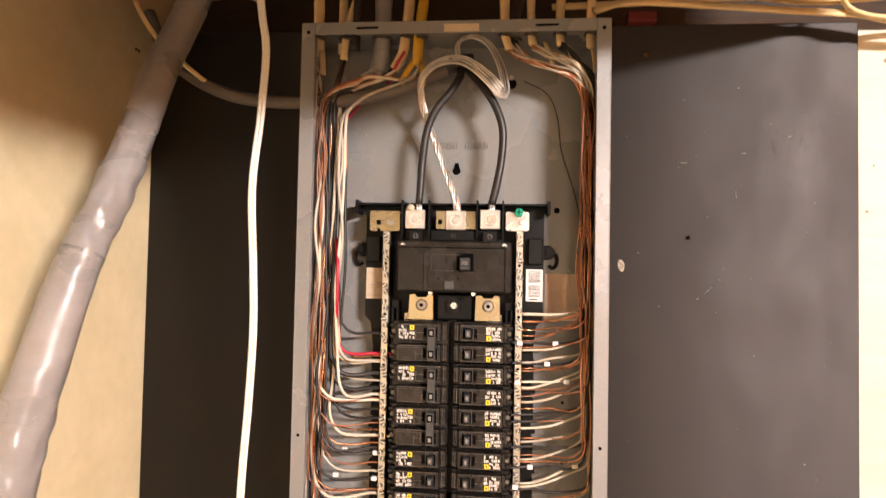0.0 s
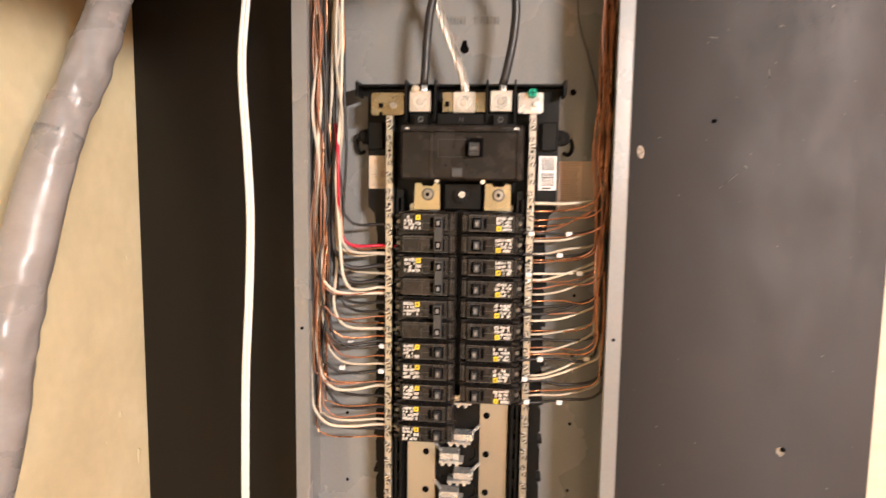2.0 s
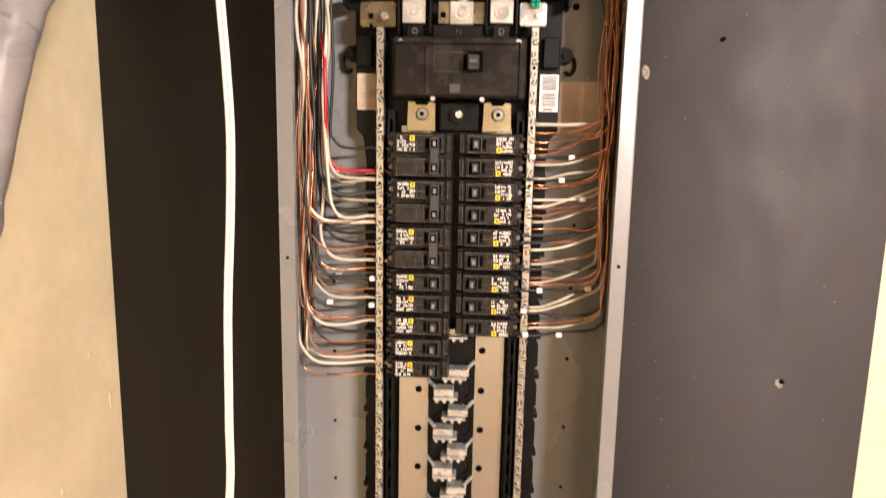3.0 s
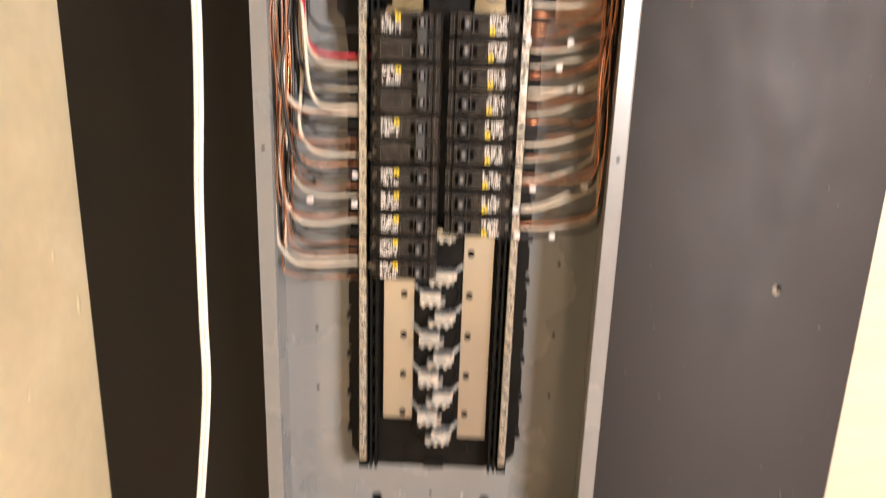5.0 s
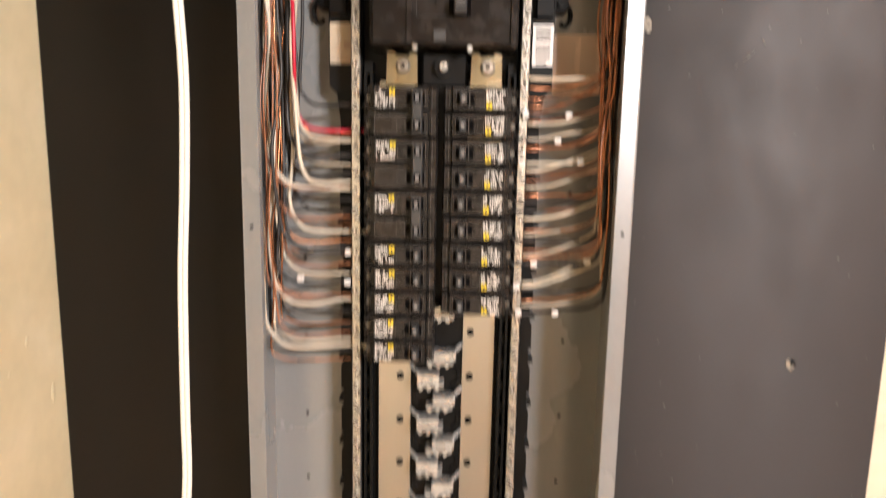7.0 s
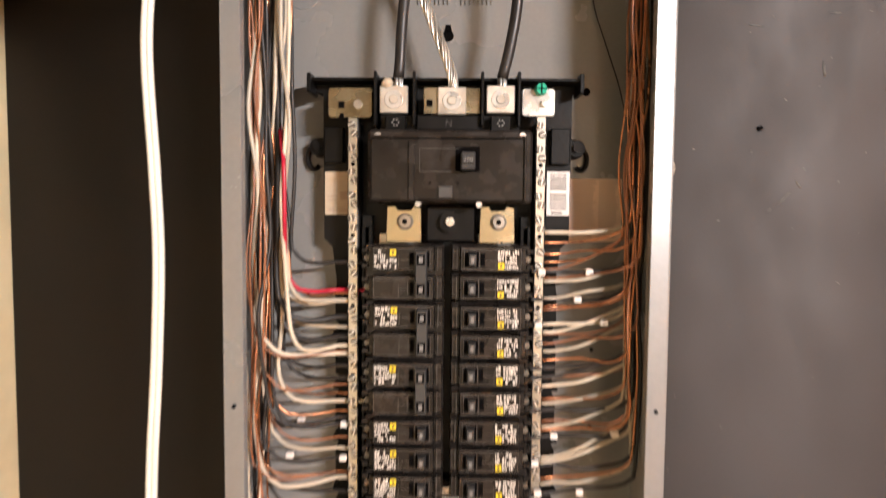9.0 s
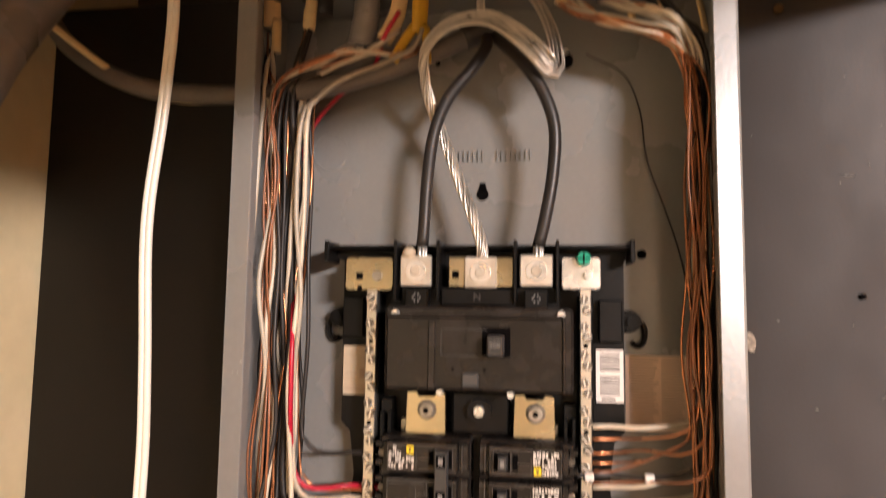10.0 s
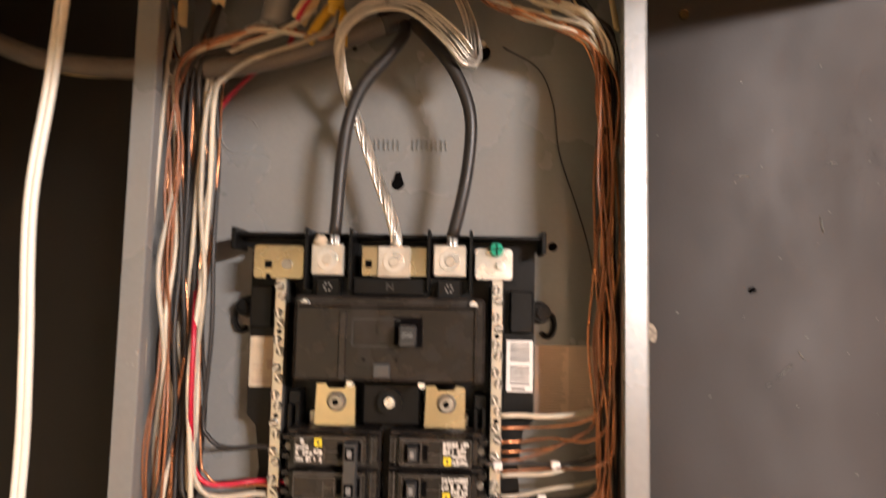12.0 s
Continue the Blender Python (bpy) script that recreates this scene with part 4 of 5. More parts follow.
for s in range(STRANDS):
    pts = []
    for i, (q, t, sd, u) in enumerate(fr):
        share = i / (len(fr) - 1)
        spread = 0.0030 + 0.0007 * min(1, max(0, (share - 0.6) / 0.1)) + 0.0042 * math.exp(-((share - 0.30) / 0.20) ** 2)
        a = 2 * math.pi * s / (STRANDS - 1) + (34 * max(0, share - 0.58) + 2.2 * share) + 0.25 * math.sin(9 * share + s)
        rad = spread * (1.0 if s % 2 else 0.72) if s < STRANDS - 1 else 0
        pts.append(q + sd * (rad * math.cos(a)) + u * (rad * math.sin(a) * (0.45 if share < 0.5 else 1)))
    part("strand", tube(bmesh.new(), pts, lambda v: 0.00066 + 0.00040 * min(1, max(0, (v - 0.55) / 0.15)), 5), STRAND, neutral, smooth=True)

se = [(-0.400, -0.050, 1.885), (-0.375, -0.050, 1.832), (-0.335, -0.052, 1.798), (-0.285, -0.055, 1.775), (-0.235, -0.058, 1.766), (-0.185, -0.058, 1.764), (-0.130, -0.054, 1.768), (-0.085, -0.048, 1.780), (-0.040, -0.042, 1.797), (-0.010, -0.036, 1.812), (0.006, -0.033, 1.818)]
strand_thing("service_cable", se, 0.0080, SE_GREY, "grey sheathed service entrance cable looping into the panel", "cable", seg=14)
strand_thing("cable_sleeve", [(-0.014, -0.036, 1.812), (0.004, -0.033, 1.820), (0.020, -0.030, 1.822)], 0.0105, WIRE_BLACK, "black taped end of the service cable", "cable", seg=14)

# ---- branch wires ----
rnd = random.Random(7)
COL = {"w": (WIRE_WHITE, 0.0015, "cream white insulated wire"), "k": (WIRE_BLACK, 0.0017, "black insulated wire"), "c": (COPPER, 0.00095, "bare copper ground wire"),
       "r": (WIRE_RED, 0.0019, "red insulated wire"), "o": (WIRE_ORANGE, 0.00095, "dull copper brown wire"), "W": (WIRE_WHITE, 0.0019, "thick cream white wire"), "K": (WIRE_BLACK, 0.0026, "thick black wire")}
# left column: kind, height where it lands, entry, run x, depth y, drop of the bend, end x
LEFT = [("V", 1.446, 4, -0.1345, -0.068, 0.03, -0.078), ("V", 1.405, 4, -0.1325, -0.072, 0.03, -0.078), ("k", 1.480, 2, -0.136, -0.050, 0.020, -0.070), ("r", 1.455, 3, -0.1365, -0.067, 0.028, -0.064), ("c", 1.452, 4, -0.138, -0.046, 0.020, -0.078), ("w", 1.445, 4, -0.143, -0.052, 0.018, -0.078),
        ("K", 1.431, 2, -0.146, -0.060, 0.035, -0.068), ("w", 1.422, 3, -0.147, -0.046, 0.034, -0.078), ("K", 1.413, 2, -0.149, -0.052, 0.040, -0.066), ("W", 1.398, 3, -0.158, -0.066, 0.030, -0.078),
        ("k", 1.376, 2, -0.146, -0.040, 0.028, -0.066), ("c", 1.362, 4, -0.150, -0.044, 0.015, -0.078), ("W", 1.355, 3, -0.146, -0.058, 0.036, -0.064), ("k", 1.334, 1, -0.150, -0.062, 0.040, -0.068),
        ("c", 1.333, 1, -0.154, -0.046, 0.010, -0.078), ("w", 1.312, 4, -0.156, -0.050, 0.030, -0.078), ("k", 1.303, 1, -0.160, -0.056, 0.022, -0.066), ("c", 1.290, 0, -0.159, -0.062, 0.020, -0.078),
        ("W", 1.285, 0, -0.161, -0.068, 0.030, -0.078), ("k", 1.258, 1, -0.160, -0.048, 0.034, -0.066), ("c", 1.261, 0, -0.157, -0.056, 0.012, -0.078), ("w", 1.243, 0, -0.164, -0.058, 0.020, -0.078),
        ("W", 1.236, 0, -0.171, -0.066, 0.042, -0.068), ("c", 1.221, 0, -0.167, -0.060, 0.016, -0.078), ("k", 1.231, 0, -0.169, -0.052, 0.030, -0.068),
        ("o", 1.40, 1, -0.163, -0.072, 0.03, -0.078), ("o", 1.37, 4, -0.155, -0.072, 0.03, -0.078), ("k", 1.34, 3, -0.152, -0.072, 0.03, -0.078), ("o", 1.25, 4, -0.156, -0.074, 0.03, -0.078), ("o", 1.29, 1, -0.166, -0.072, 0.03, -0.078)]
for k in range(4):
    LEFT.append(("kcok"[k], (1.387, 1.346, 1.322, 1.272)[k], (1, 4, 3, 0)[k], -0.1485 - 0.0035 * k, (-0.042, -0.060, -0.050, -0.046)[k], 0.020 + 0.003 * k, -0.078))
ENTRY_L = [[(-0.172, -0.052, 1.815), (-0.171, -0.056, 1.785)], [(-0.141, -0.05, 1.82), (-0.146, -0.056, 1.79)], [(-0.103, -0.044, 1.803), (-0.122, -0.050, 1.786)],
           [(-0.066, -0.05, 1.818), (-0.085, -0.058, 1.795), (-0.118, -0.060, 1.786)], [(-0.048, -0.05, 1.800), (-0.060, -0.058, 1.791), (-0.110, -0.064, 1.792)]]
def jig(v, a):
    return rnd.uniform(-a, a) + v
for kind, z, e, x, y, drop, xe in LEFT:
    m, r, text = COL[kind if kind != "V" else "W"]
    pts = list(ENTRY_L[e])
    pts = [(jig(a, 0.003), jig(b, 0.004), jig(c, 0.003)) for a, b, c in pts]
    if kind == "V":
        pts = [(-0.044, -0.056, 1.812), (-0.050, -0.060, 1.796), (-0.072, -0.062, 1.784), (-0.104, -0.064, 1.772), (-0.126, -0.066, 1.755)]
    if kind == "r":
        pts = [(-0.062, -0.060, 1.826), (-0.074, -0.064, 1.806), (-0.094, -0.062, 1.784), (-0.116, -0.058, 1.763)]
    zz = 1.765 if e > 1 else 1.745
    if kind in "rV":
        zz = 1.735
    if kind == "r":
        pts = [(-0.062, -0.060, 1.826), (-0.074, -0.060, 1.806), (-0.090, -0.036, 1.789), (-0.125, -0.022, 1.770), (-0.150, -0.022, 1.735),
               (-0.161, -0.022, 1.67), (-0.156, -0.030, 1.625), (-0.143, -0.058, 1.595), (-0.1350, -0.077, 1.565), (-0.1345, -0.077, 1.515)]
        zz = 1.45
    else:
        pts.append((jig(x, 0.005), jig(y, 0.006), zz))
    zz -= 0.07
    while zz > z + drop + 0.035:
        pts.append((jig(x, 0.0050), jig(y, 0.006), zz))
        zz -= 0.065
    run = -0.096 - x
    sag = rnd.uniform(-0.003, 0.001)
    pts += [(x, y, z + drop), (x + run * 0.08, y, z + drop * 0.45), (x + run * 0.28, y + 0.002, z + drop * 0.10 + sag), (x + run * 0.62, (y - 0.045) / 2, z + sag), (-0.096, -0.045, z), (xe - 0.006, -0.047, z)]
    pts.append((xe, -0.050 if xe < -0.07 else -0.056, z))
    strand_thing("wire", pts, r, m, text + " bent to the breaker terminals", "wire", "branch wires", step=0.007)
# right column: kind, height at the bar, height at the side bundle, entry, x of the run, depth
RIGHT = [("c", 1.499, 1.506, 0, 0.157, -0.060), ("c", 1.489, 1.494, 1, 0.160, -0.066), ("o", 1.476, 1.495, 0, 0.154, -0.056), ("k", 1.4735, 1.476, 3, 0.161, -0.050), ("w", 1.465, 1.475, 1, 0.164, -0.058),
         ("k", 1.449, 1.452, 3, 0.158, -0.054), ("c", 1.443, 1.448, 1, 0.157, -0.062), ("w", 1.427, 1.430, 0, 0.163, -0.052), ("w", 1.420, 1.438, 2, 0.166, -0.064), ("w", 1.403, 1.420, 1, 0.165, -0.056),
         ("c", 1.395, 1.396, 0, 0.159, -0.060), ("k", 1.380, 1.396, 3, 0.164, -0.048), ("w", 1.372, 1.384, 2, 0.163, -0.062), ("w", 1.356, 1.366, 0, 0.164, -0.066), ("k", 1.350, 1.352, 3, 0.167, -0.046),
         ("c", 1.332, 1.338, 1, 0.160, -0.062), ("k", 1.326, 1.326, 3, 0.161, -0.050), ("w", 1.307, 1.328, 2, 0.163, -0.058), ("w", 1.303, 1.322, 1, 0.167, -0.064), ("k", 1.300, 1.300, 3, 0.168, -0.046),
         ("w", 1.283, 1.290, 2, 0.167, -0.060), ("k", 1.274, 1.282, 3, 0.169, -0.050), ("o", 1.340, 1.345, 0, 0.156, -0.070), ("o", 1.44, 1.45, 1, 0.1535, -0.066), ("c", 1.36, 1.365, 2, 0.1560, -0.058),
         ("W", 1.508, 1.512, 2, 0.168, -0.068), ("o", 1.41, 1.42, 0, 0.161, -0.072), ("c", 1.288, 1.297, 1, 0.165, -0.054), ("o", 1.38, 1.384, 2, 0.170, -0.040), ("w", 1.45, 1.46, 1, 0.166, -0.070), ("o", 1.468, 1.478, 1, 0.162, -0.074), ("w", 1.335, 1.35, 2, 0.158, -0.072)]
for k in range(3):
    RIGHT.append(("cok"[k], (1.482, 1.418, 1.388)[k], (1.492, 1.424, 1.398)[k], (0, 1, 3)[k], 0.153 + 0.004 * k, -0.050 - 0.004 * k))
ENTRY_R = [[(0.063, -0.05, 1.833), (0.080, -0.058, 1.817), (0.115, -0.062, 1.804), (0.146, -0.064, 1.788)], [(0.070, -0.045, 1.834), (0.092, -0.058, 1.812), (0.128, -0.062, 1.799), (0.151, -0.064, 1.780)],
           [(0.094, -0.05, 1.834), (0.112, -0.060, 1.820), (0.140, -0.066, 1.806), (0.158, -0.066, 1.785)], [(0.128, -0.052, 1.834), (0.146, -0.058, 1.815), (0.162, -0.058, 1.79)]]
for kind, z, zb, e, x, y in RIGHT:
    m, r, text = COL[kind]
    y = -0.044 + (y + 0.056) * 0.4 if kind in "wW" else y - 0.004
    pts = [(jig(a, 0.004), jig(b, 0.005), jig(c, 0.004)) for a, b, c in ENTRY_R[e]]
    zz = 1.745
    while zz > zb + 0.045:
        pts.append((jig(x, 0.0045), jig(y, 0.005), zz))
        zz -= 0.06
    pts += [(x, y, zb + 0.022), (x - 0.004, y, zb + 0.008), (x - 0.016, y + 0.004, zb), (0.122, -0.048, (z + zb) / 2 - 0.001 + rnd.uniform(-0.002, 0.002)), (0.100, -0.046, z), (0.086, -0.050, z)]
    if kind == "k":
        pts.append((0.074, -0.058, z + 0.001))
    strand_thing("wire", pts, r, m, text + " bent to the breaker terminals", "wire", "branch wires", step=0.007)
strand_thing("wire", [(0.085, -0.02, 1.80), (0.115, -0.012, 1.785), (0.128, -0.010, 1.755), (0.133, -0.010, 1.715), (0.145, -0.014, 1.675), (0.152, -0.03, 1.64), (0.155, -0.045, 1.61)], 0.0007, WIRE_BLACK, "thin black wire lying along the back plate", "wire", "branch wires")
# white marker tags on black wires
for x, y, z in ((-0.1285, -0.046, 1.3365), (-0.090, -0.046, 1.334), (-0.138, -0.050, 1.3065), (-0.091, -0.046, 1.303), (0.1255, -0.049, 1.4735), (0.116, -0.048, 1.449), (0.139, -0.050, 1.429), (0.0975, -0.047, 1.326), (0.150, -0.054, 1.331), (0.121, -0.049, 1.276),
                (0.083, -0.055, 1.4735), (0.081, -0.055, 1.427), (0.080, -0.055, 1.304), (0.083, -0.055, 1.277)):
    bm = bmesh.new()
    box(bm, x - 0.0034, x + 0.0034, y - 0.0030, y + 0.0026, z - 0.0026, z + 0.0026, bevel=0.0010, seg=2)
    tagged(finish("wire_marker", bm, LABEL_WHITE), "small white wire marker tag clipped on a wire", "wire marker", "wire markers")

# ---- cables that come in through the top ----
def sheath(pts, r, m, label, flat=0.5):
    return strand_thing("cable", pts, r, m, label, "cable", "cables above the panel", seg=12, flat=flat, wobble=0.12)
def connector(x, y, r=0.011):
    bm = bmesh.new()
    cyl(bm, (x, y, ZT + 0.004), r, 0.008, "z", 18)
    cyl(bm, (x, y, ZT + 0.0095), r * 0.86, 0.006, "z", 18)
    cyl(bm, (x, y, ZT - 0.0035), r * 0.78, 0.003, "z", 18)
    cyl(bm, (x + r, y - 0.004, ZT + 0.008), 0.0022, 0.010, "y", 8)
    tagged(finish("cable_connector", bm, OLD_SHADED_ZINC), "zinc cable connector in the top knockout", "cable connector", "cable connectors")
CREAM = "cream plastic sheathed cable dropping into the panel top"
sheath([(-0.176, -0.04, 2.258), (-0.180, -0.045, 2.0), (-0.174, -0.050, 1.90), (-0.173, -0.052, 1.86), (-0.172, -0.052, 1.822)], 0.0075, CABLE_CREAM, CREAM)
sheath([(-0.152, 0.00, 2.258), (-0.150, -0.01, 2.0), (-0.150, -0.022, 1.90), (-0.150, -0.026, 1.835)], 0.006, CABLE_CREAM, CREAM)
sheath([(-0.112, -0.02, 2.258), (-0.118, -0.035, 2.0), (-0.124, -0.046, 1.91), (-0.136, -0.050, 1.865), (-0.141, -0.050, 1.82)], 0.0055, CABLE_CREAM, CREAM)
sheath([(-0.123, -0.05, 2.258), (-0.122, -0.055, 1.95), (-0.123, -0.055, 1.88), (-0.125, -0.054, 1.83)], 0.0065, WIRE_BLACK, "black sheathed cable dropping into the panel top")
sheath([(-0.0925, -0.045, 2.258), (-0.0925, -0.045, 1.95), (-0.0925, -0.045, 1.86), (-0.0945, -0.044, 1.826), (-0.0985, -0.043, 1.806)], 0.0105, PVC, "grey plastic sheathed cable dropping into the panel top", 1.0)
sheath([(-0.050, -0.04, 2.258), (-0.054, -0.045, 2.0), (-0.058, -0.050, 1.90), (-0.062, -0.052, 1.855), (-0.066, -0.052, 1.826), (-0.076, -0.053, 1.806)], 0.0074, CABLE_CREAM, CREAM)
sheath([(-0.030, -0.03, 2.258), (-0.036, -0.040, 2.0), (-0.041, -0.046, 1.90), (-0.046, -0.050, 1.855), (-0.048, -0.050, 1.812)], 0.0075, CABLE_YELLOW, "yellow plastic sheathed cable dropping into the panel top")
sheath([(0.058, -0.04, 2.258), (0.056, -0.045, 2.0), (0.0585, -0.050, 1.90), (0.060, -0.052, 1.85), (0.066, -0.053, 1.829)], 0.0075, CABLE_CREAM, CREAM)
sheath([(0.105, 0.02, 2.258), (0.100, 0.0, 2.0), (0.080, -0.02, 1.91), (0.073, -0.032, 1.87), (0.072, -0.040, 1.838)], 0.0062, WIRE_BLACK, "dark sheathed cable dropping into the panel top")
sheath([(0.092, -0.04, 2.258), (0.088, -0.045, 2.0), (0.0905, -0.050, 1.90), (0.092, -0.052, 1.85), (0.094, -0.053, 1.834)], 0.0070, CABLE_CREAM, CREAM)
sheath([(0.142, -0.04, 2.258), (0.138, -0.045, 2.0), (0.128, -0.050, 1.90), (0.126, -0.052, 1.86), (0.127, -0.053, 1.832)], 0.0070, CABLE_CREAM, CREAM)
sheath([(0.165, -0.04, 2.258), (0.166, -0.045, 2.0), (0.164, -0.050, 1.90), (0.163, -0.052, 1.86), (0.163, -0.052, 1.830)], 0.0072, CABLE_CREAM, CREAM)
for x, y, r in ((-0.173, -0.052, 0.010), (-0.138, -0.050, 0.012), (-0.093, -0.045, 0.017), (-0.062, -0.052, 0.011), (-0.044, -0.049, 0.011), (0.060, -0.052, 0.011), (0.073, -0.035, 0.010), (0.092, -0.052, 0.011), (0.126, -0.052, 0.011), (0.163, -0.052, 0.011)):
    connector(x, y, r)
# split sheath tails
for x, z, dx in ((-0.168, 1.806, 0.004), (-0.05, 1.794, -0.016), (-0.042, 1.792, 0.003), (0.108, 1.814, 0.010), (0.135, 1.810, 0.008), (0.165, 1.806, 0.003)):
    strand_thing("sheath_tail", [(x, -0.052, z + 0.024), (x + dx * 0.5, -0.056, z + 0.010), (x + dx, -0.060, z - 0.008)], 0.0042, CABLE_YELLOW if -0.06 < x < -0.03 else CABLE_CREAM, "stripped curled end of a cable sheath", "cable end", "cable ends", flat=0.35, seg=8)
for k in range(7):
    x = -0.106 + 0.003 * k
    strand_thing("shield_strand", [(x * 0.2 + -0.0985 * 0.8, -0.046, 1.812), (x - 0.006, -0.052, 1.802 - 0.002 * (k % 3)), (x - 0.013, -0.056, 1.797 - 0.003 * (k % 2))], 0.0008, ALU, "frayed bare strand at a cable end", "wire", "frayed strands", step=0.004)

# horizontal runs over the box
RUN = "cream sheathed cable running along the joists over the board"
sheath([(0.165, -0.06, 1.872), (0.21, -0.055, 1.884), (0.30, -0.05, 1.880), (0.40, -0.046, 1.873), (0.47, -0.045, 1.868), (0.55, -0.04, 1.856), (0.75, -0.03, 1.85), (1.1, -0.03, 1.86), (1.6, -0.03, 1.88)], 0.0072, CABLE_CREAM, RUN)
sheath([(0.118, -0.03, 1.890), (0.19, -0.03, 1.892), (0.28, -0.03, 1.896), (0.36, -0.03, 1.897), (0.44, -0.03, 1.890), (0.60, -0.03, 1.900), (1.1, -0.03, 1.91), (1.6, -0.03, 1.92)], 0.0070, CABLE_CREAM, RUN)
sheath([(0.17, -0.02, 1.93), (0.26, -0.04, 1.906), (0.34, -0.05, 1.897), (0.42, -0.05, 1.886), (0.46, -0.05, 1.888), (0.53, -0.05, 1.896), (0.8, -0.05, 1.905), (1.5, -0.04, 1.91)], 0.0070, CABLE_CREAM, RUN)
sheath([(0.455, -0.035, 1.905), (0.452, -0.05, 1.885), (0.462, -0.055, 1.868), (0.50, -0.055, 1.860), (0.56, -0.05, 1.87), (0.8, -0.04, 1.88), (1.3, -0.04, 1.89)], 0.0066, CABLE_CREAM, RUN)
sheath([(-0.4195, -0.03, 1.935), (-0.38, -0.035, 1.920), (-0.33, -0.04, 1.908), (-0.28, -0.045, 1.908), (-0.22, -0.048, 1.914), (-0.16, -0.05, 1.922), (-0.10, -0.05, 1.925), (0.0, -0.04, 1.93), (0.15, 0.0, 1.95)], 0.0060, CABLE_CREAM, RUN)
coil = bmesh.new()
for k, (dx, rr) in enumerate(((-0.008, 0.016), (0.0, 0.0185), (0.007, 0.016))):
    t = [Vector((-0.252 + dx, -0.062 + rr * math.cos(a), 1.915 + rr * math.sin(a))) for a in np.linspace(0.2, 6.1, 26)]
    tube(coil, t, 0.0045, 8)
tagged(finish("cable_loop", coil, CABLE_CREAM, True), "tight cream cable loop hanging round a horizontal run", "cable loop")
strand_thing("cable", [(-0.395, -0.10, 1.90), (-0.3855, -0.10, 1.874), (-0.369, -0.10, 1.846), (-0.350, -0.090, 1.822), (-0.322, -0.062, 1.796), (-0.296, -0.040, 1.778), (-0.262, -0.034, 1.770), (-0.22, -0.034, 1.768)], 0.0033, CABLE_CREAM, "thin cream cable hanging along the service cable", "cable", "cables above the panel", seg=8)
tagged(finish("red_block", B(0.214, 0.250, -0.012, 0.010, 1.8775, 1.8905, bevel=0.001), RED_PLASTIC), "small dull red block lying on top of the board", "block")

# ---- hanging white cord and the big grey conduit ----
cord = thing("hanging_cord", -0.255, -0.15, 0.0, "flat white twin cord hanging in front of the board", "cord")
cord_pts = [(-0.2213, -0.13, 2.258), (-0.2183, -0.145, 1.95), (-0.2153, -0.135, 1.854), (-0.2083, -0.135, 1.804), (-0.2123, -0.135, 1.729), (-0.2198, -0.135, 1.648), (-0.2158, -0.135, 1.556), (-0.2138, -0.135, 1.490), (-0.2168, -0.135, 1.409),
            (-0.2223, -0.135, 1.318), (-0.2253, -0.135, 1.202), (-0.2268, -0.135, 1.126), (-0.2373, -0.135, 1.027), (-0.2493, -0.135, 0.930), (-0.2613, -0.135, 0.805), (-0.2663, -0.135, 0.6), (-0.2563, -0.16, 0.3), (-0.2613, -0.135, 0.004)]
for s in (-1, 1):
    pts = [Vector(q) + Vector((s * 0.0020, 0, 0)) for q in smooth_path(cord_pts, 0.012)]
    part("conductor", tube(bmesh.new(), pts, 0.0025, 10), CORD_WHITE, cord, smooth=True)
conduit = [(-0.300, -0.06, 2.258), (-0.302, -0.085, 1.95), (-0.306, -0.108, 1.880), (-0.314, -0.130, 1.827), (-0.316, -0.165, 1.770), (-0.317, -0.192, 1.714), (-0.324, -0.230, 1.629), (-0.336, -0.262, 1.554), (-0.348, -0.286, 1.466), (-0.358, -0.300, 1.397), (-0.371, -0.32, 1.28), (-0.387, -0.40, 1.10), (-0.388, -0.50, 0.90), (-0.392, -0.52, 0.6), (-0.392, -0.52, 0.0)]
pipe = thing("service_pipe", -0.392, -0.52, 0.0, "thick wrinkled grey tape-wrapped pipe bending down from the ceiling", "pipe")
pipe_path = smooth_path(conduit, 0.005)
def pipe_radius(u):
    return 0.0180 + 0.0125 * min(1, max(0, (u - 0.26) / 0.30))
def crumpled(bm, path, seg=44):
    """Skins the pipe with slack tape: long soft dents, and cross folds where it bends."""
    fr, rings = frames_along(path), []
    for i, (q, t, sd, u) in enumerate(fr):
        share = i / (len(fr) - 1)
        fold = math.exp(-((q.z - 1.635) / 0.055) ** 2) + 0.8 * math.exp(-((q.z - 1.40) / 0.05) ** 2) + 0.15
        ring_ = []
        for k in range(seg):
            a = 2 * math.pi * k / seg
            d = sd * math.cos(a) + u * math.sin(a)
            soft = noise.noise(q * 14 + d * 0.9)
            cross = noise.noise(Vector((q.z * 62 + 1.6 * d.x, d.x * 1.3, d.y * 1.3)))
            pinch = noise.noise(Vector((q.z * 24, d.x * 2.2 + 4, d.y * 2.2)))
            lean = q.z + 0.012 * d.x - 0.004 * soft
            ridge = sum(h * math.exp(-((lean - z0) / w) ** 2) for z0, w, h in ((1.668, 0.007, 0.04), (1.640, 0.008, 0.04), (1.612, 0.006, 0.05), (1.596, 0.008, -0.04), (1.42, 0.008, 0.04), (1.395, 0.009, -0.04)))
            ring_.append(bm.verts.new(q + d * (pipe_radius(share) * (1 + 0.045 * soft + ridge + 0.12 * fold * cross + 0.09 * fold * pinch))))
        rings.append(ring_)
    for a, b in zip(rings, rings[1:]):
        for k in range(seg):
            bm.faces.new((a[k], a[(k + 1) % seg], b[(k + 1) % seg], b[k]))
    bm.faces.new(rings[0][::-1])
    bm.faces.new(rings[-1])
    return bm
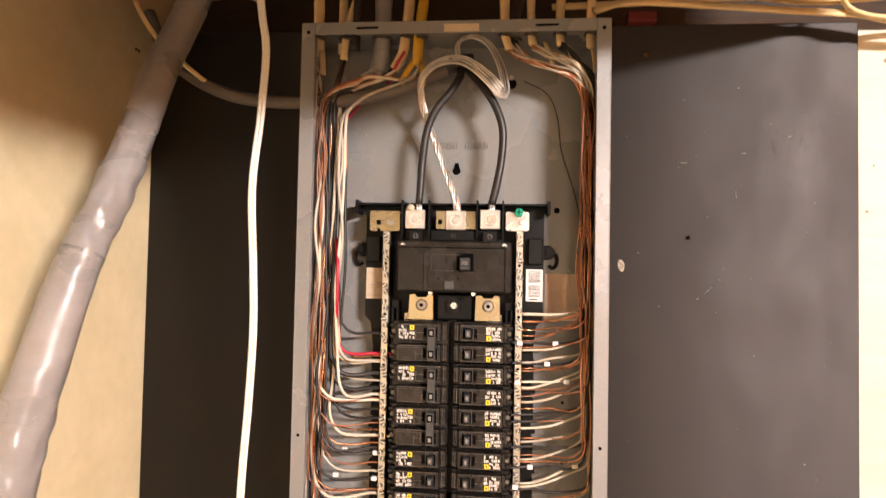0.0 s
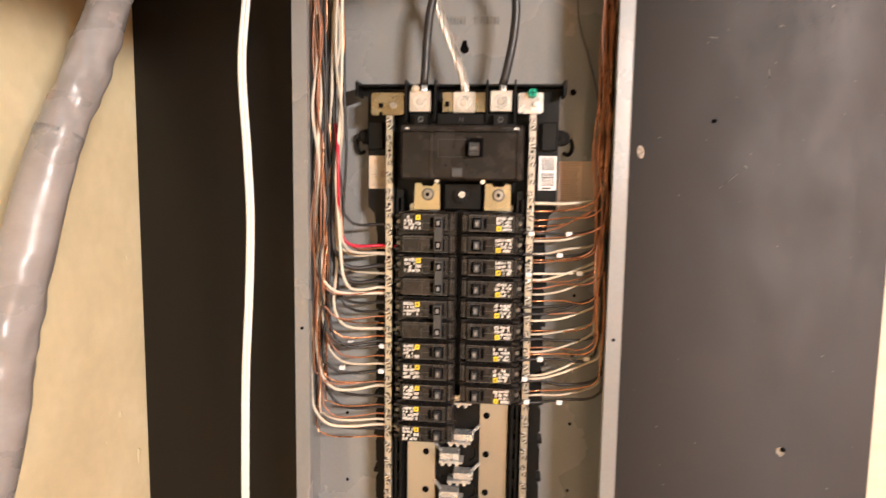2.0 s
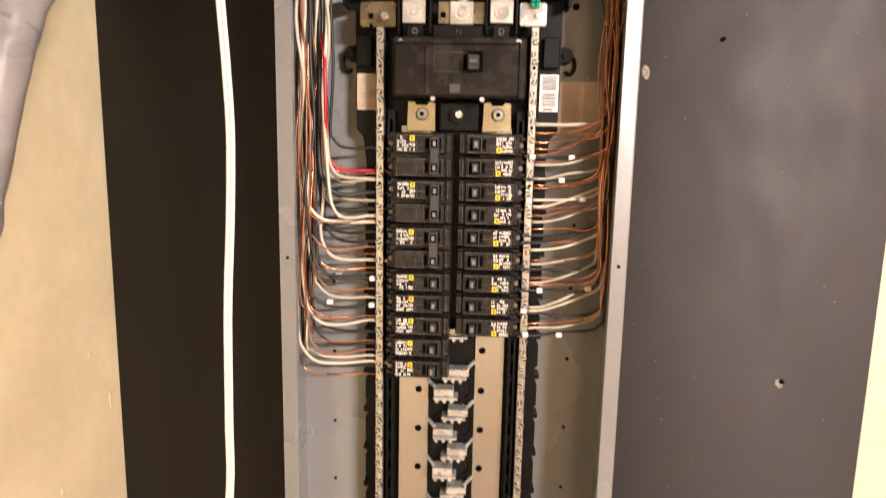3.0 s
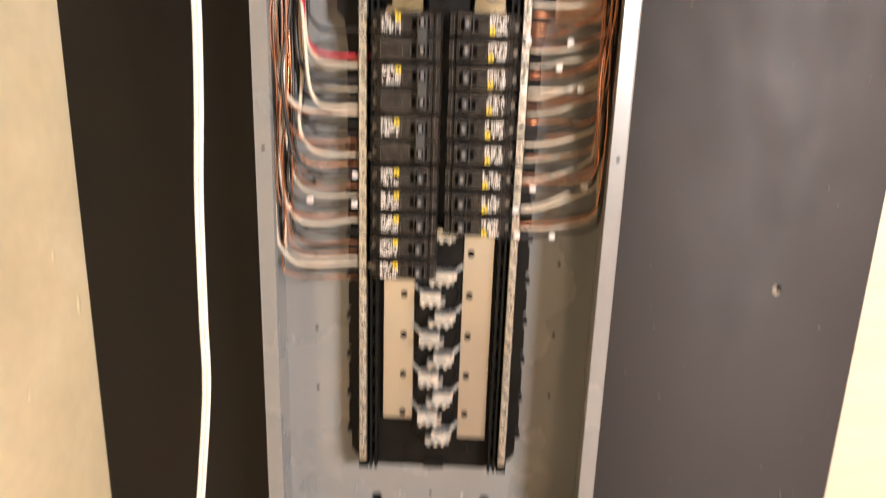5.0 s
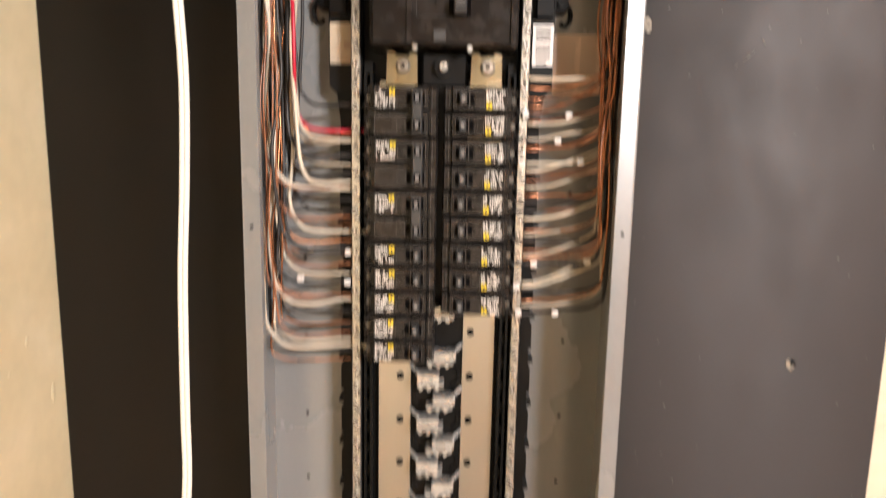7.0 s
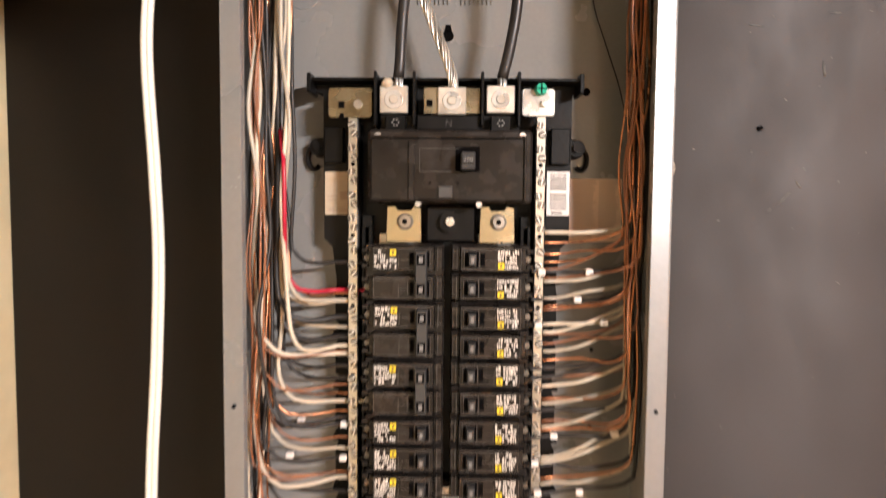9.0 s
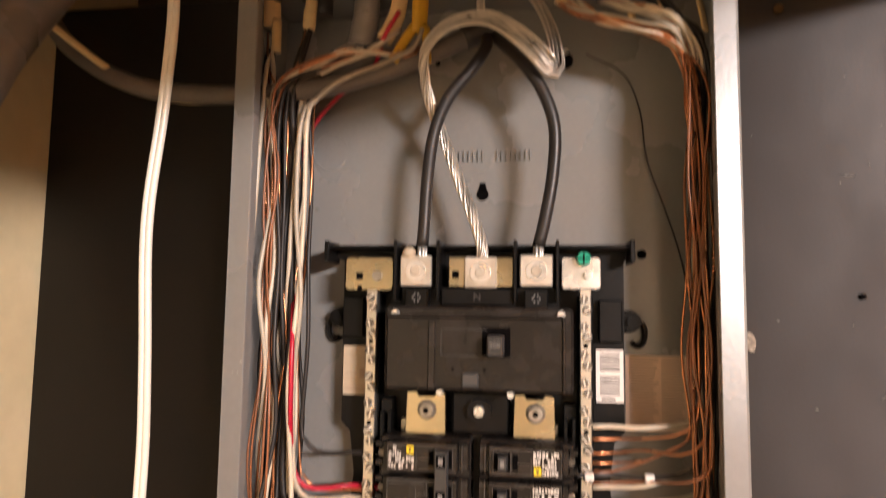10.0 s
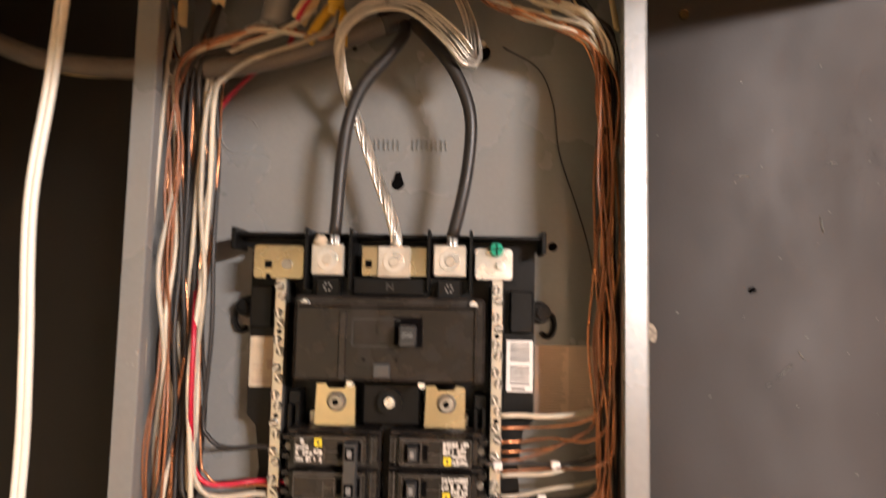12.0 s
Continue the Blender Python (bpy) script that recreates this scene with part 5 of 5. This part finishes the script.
part("wrap", crumpled(bmesh.new(), pipe_path), PVC, pipe, smooth=True)
for z in (1.566,):
    k = min(range(len(pipe_path)), key=lambda i: abs(pipe_path[i].z - z))
    u = k / (len(pipe_path) - 1)
    seg_path = pipe_path[k - 1:k + 2]
    part("wrap_edge", tube(bmesh.new(), seg_path, lambda v: pipe_radius(u) + 0.0002 * math.sin(math.pi * v), 28, 1.0, 0.06), PVC_DARK, pipe, smooth=True)

# ---- loose fittings lying in the bottom of the box ----
ZF = ZB + 0.0016
# Rusty zinc, darkened further for the shade in the box corner
SHADED_RUST = mat("rusty_shaded_zinc", (0.085, 0.055, 0.035), 0.6, metal=0.5, scale=120, var=0.4, bump=0.2)
def fitting(x, y, tilt, turn, label, lying=False, size=0.94, metal=ZINC):
    root = thing("cable_clamp", x, y, ZF, label, "cable clamp", "loose cable clamps")
    m = Matrix.Translation((x, y, ZF)) @ pose(0, 0, 0.009 * size if lying else 0.0, tilt, 0, turn) @ Matrix.Scale(size, 4)
    base_z = -0.009 if lying else 0.0
    bm = bmesh.new()
    prof = [(0.0, 0.0118), (0.001, 0.0125), (0.008, 0.0125), (0.0092, 0.0105)] + [(0.0096 + 0.0013 * k, 0.0116 if k % 2 else 0.0091) for k in range(8)] + [(0.0193, 0.0098)]
    loops = [[bm.verts.new(m @ Vector((q * math.cos(0.3142 * k), q * math.sin(0.3142 * k), base_z + h))) for k in range(20)] for h, q in prof]
    for lo, hi in zip(loops, loops[1:]):
        for k in range(20):
            bm.faces.new((lo[k], lo[(k + 1) % 20], hi[(k + 1) % 20], hi[k]))
    bm.faces.new(loops[0][::-1])
    bm.faces.new(loops[-1])
    part("body", bm, metal, root)
    bm = bmesh.new()
    cyl(bm, (0, 0, base_z + 0.0194), 0.0066, 0.0006, "z", 16, m=m)
    part("bore", bm, OLD_SHADED_ZINC, root)
    bm = bmesh.new()
    cyl(bm, (-0.002, -0.0125, base_z + 0.004), 0.0036, 0.028, "x", 10, m=m)
    part("saddle", bm, metal, root)
    for s in (-1, 1):
        bm = bmesh.new()
        cyl(bm, (s * 0.011, -0.017, base_z + 0.004), 0.0016, 0.014, "y", 8, m=m)
        cyl(bm, (s * 0.011, -0.0245, base_z + 0.004), 0.0032, 0.0022, "y", 8, m=m)
        part("screw", bm, ALU, root)
fitting(-0.060, -0.058, 68, 94, "zinc threaded cable clamp lying on its side in the box", True)
fitting(-0.006, -0.062, 0, 20, "zinc threaded cable clamp standing upright in the box")
fitting(0.077, -0.036, 0, 10, "zinc threaded cable clamp standing upright in the box")
fitting(0.108, -0.038, 0, -20, "zinc threaded cable clamp standing upright in the box")
fitting(0.158, -0.050, 70, -20, "rusty zinc cable clamp, darkened for the shade in the box corner", True, 0.94, SHADED_RUST)
def loose_screw(x, y, turn, length=0.022):
    m = Matrix.Translation((x, y, ZF + 0.0032)) @ pose(0, 0, 0, 0, 0, turn)
    bm = bmesh.new()
    cyl(bm, (0, 0, 0), 0.0015, length, "x", 8, m=m)
    for k in range(6):
        cyl(bm, (length * (0.4 - 0.12 * k), 0, 0), 0.0021, 0.0009, "x", 8, m=m)
    cyl(bm, (-length / 2, 0, 0), 0.0036, 0.0028, "x", 10, m=m)
    tagged(finish("loose_screw", bm, ALU), "loose bright screw lying in the box bottom", "screw", "loose screws")
fitting(-0.160, -0.066, 75, 60, "small zinc cable clamp lying in the box corner", True, 0.62)
loose_screw(0.048, -0.034, 8, 0.024)
loose_screw(-0.160, -0.078, 40)
loose_screw(-0.164, -0.071, 10, 0.018)
loose_screw(0.092, -0.052, 20, 0.02)
loose_screw(0.150, -0.068, 75)
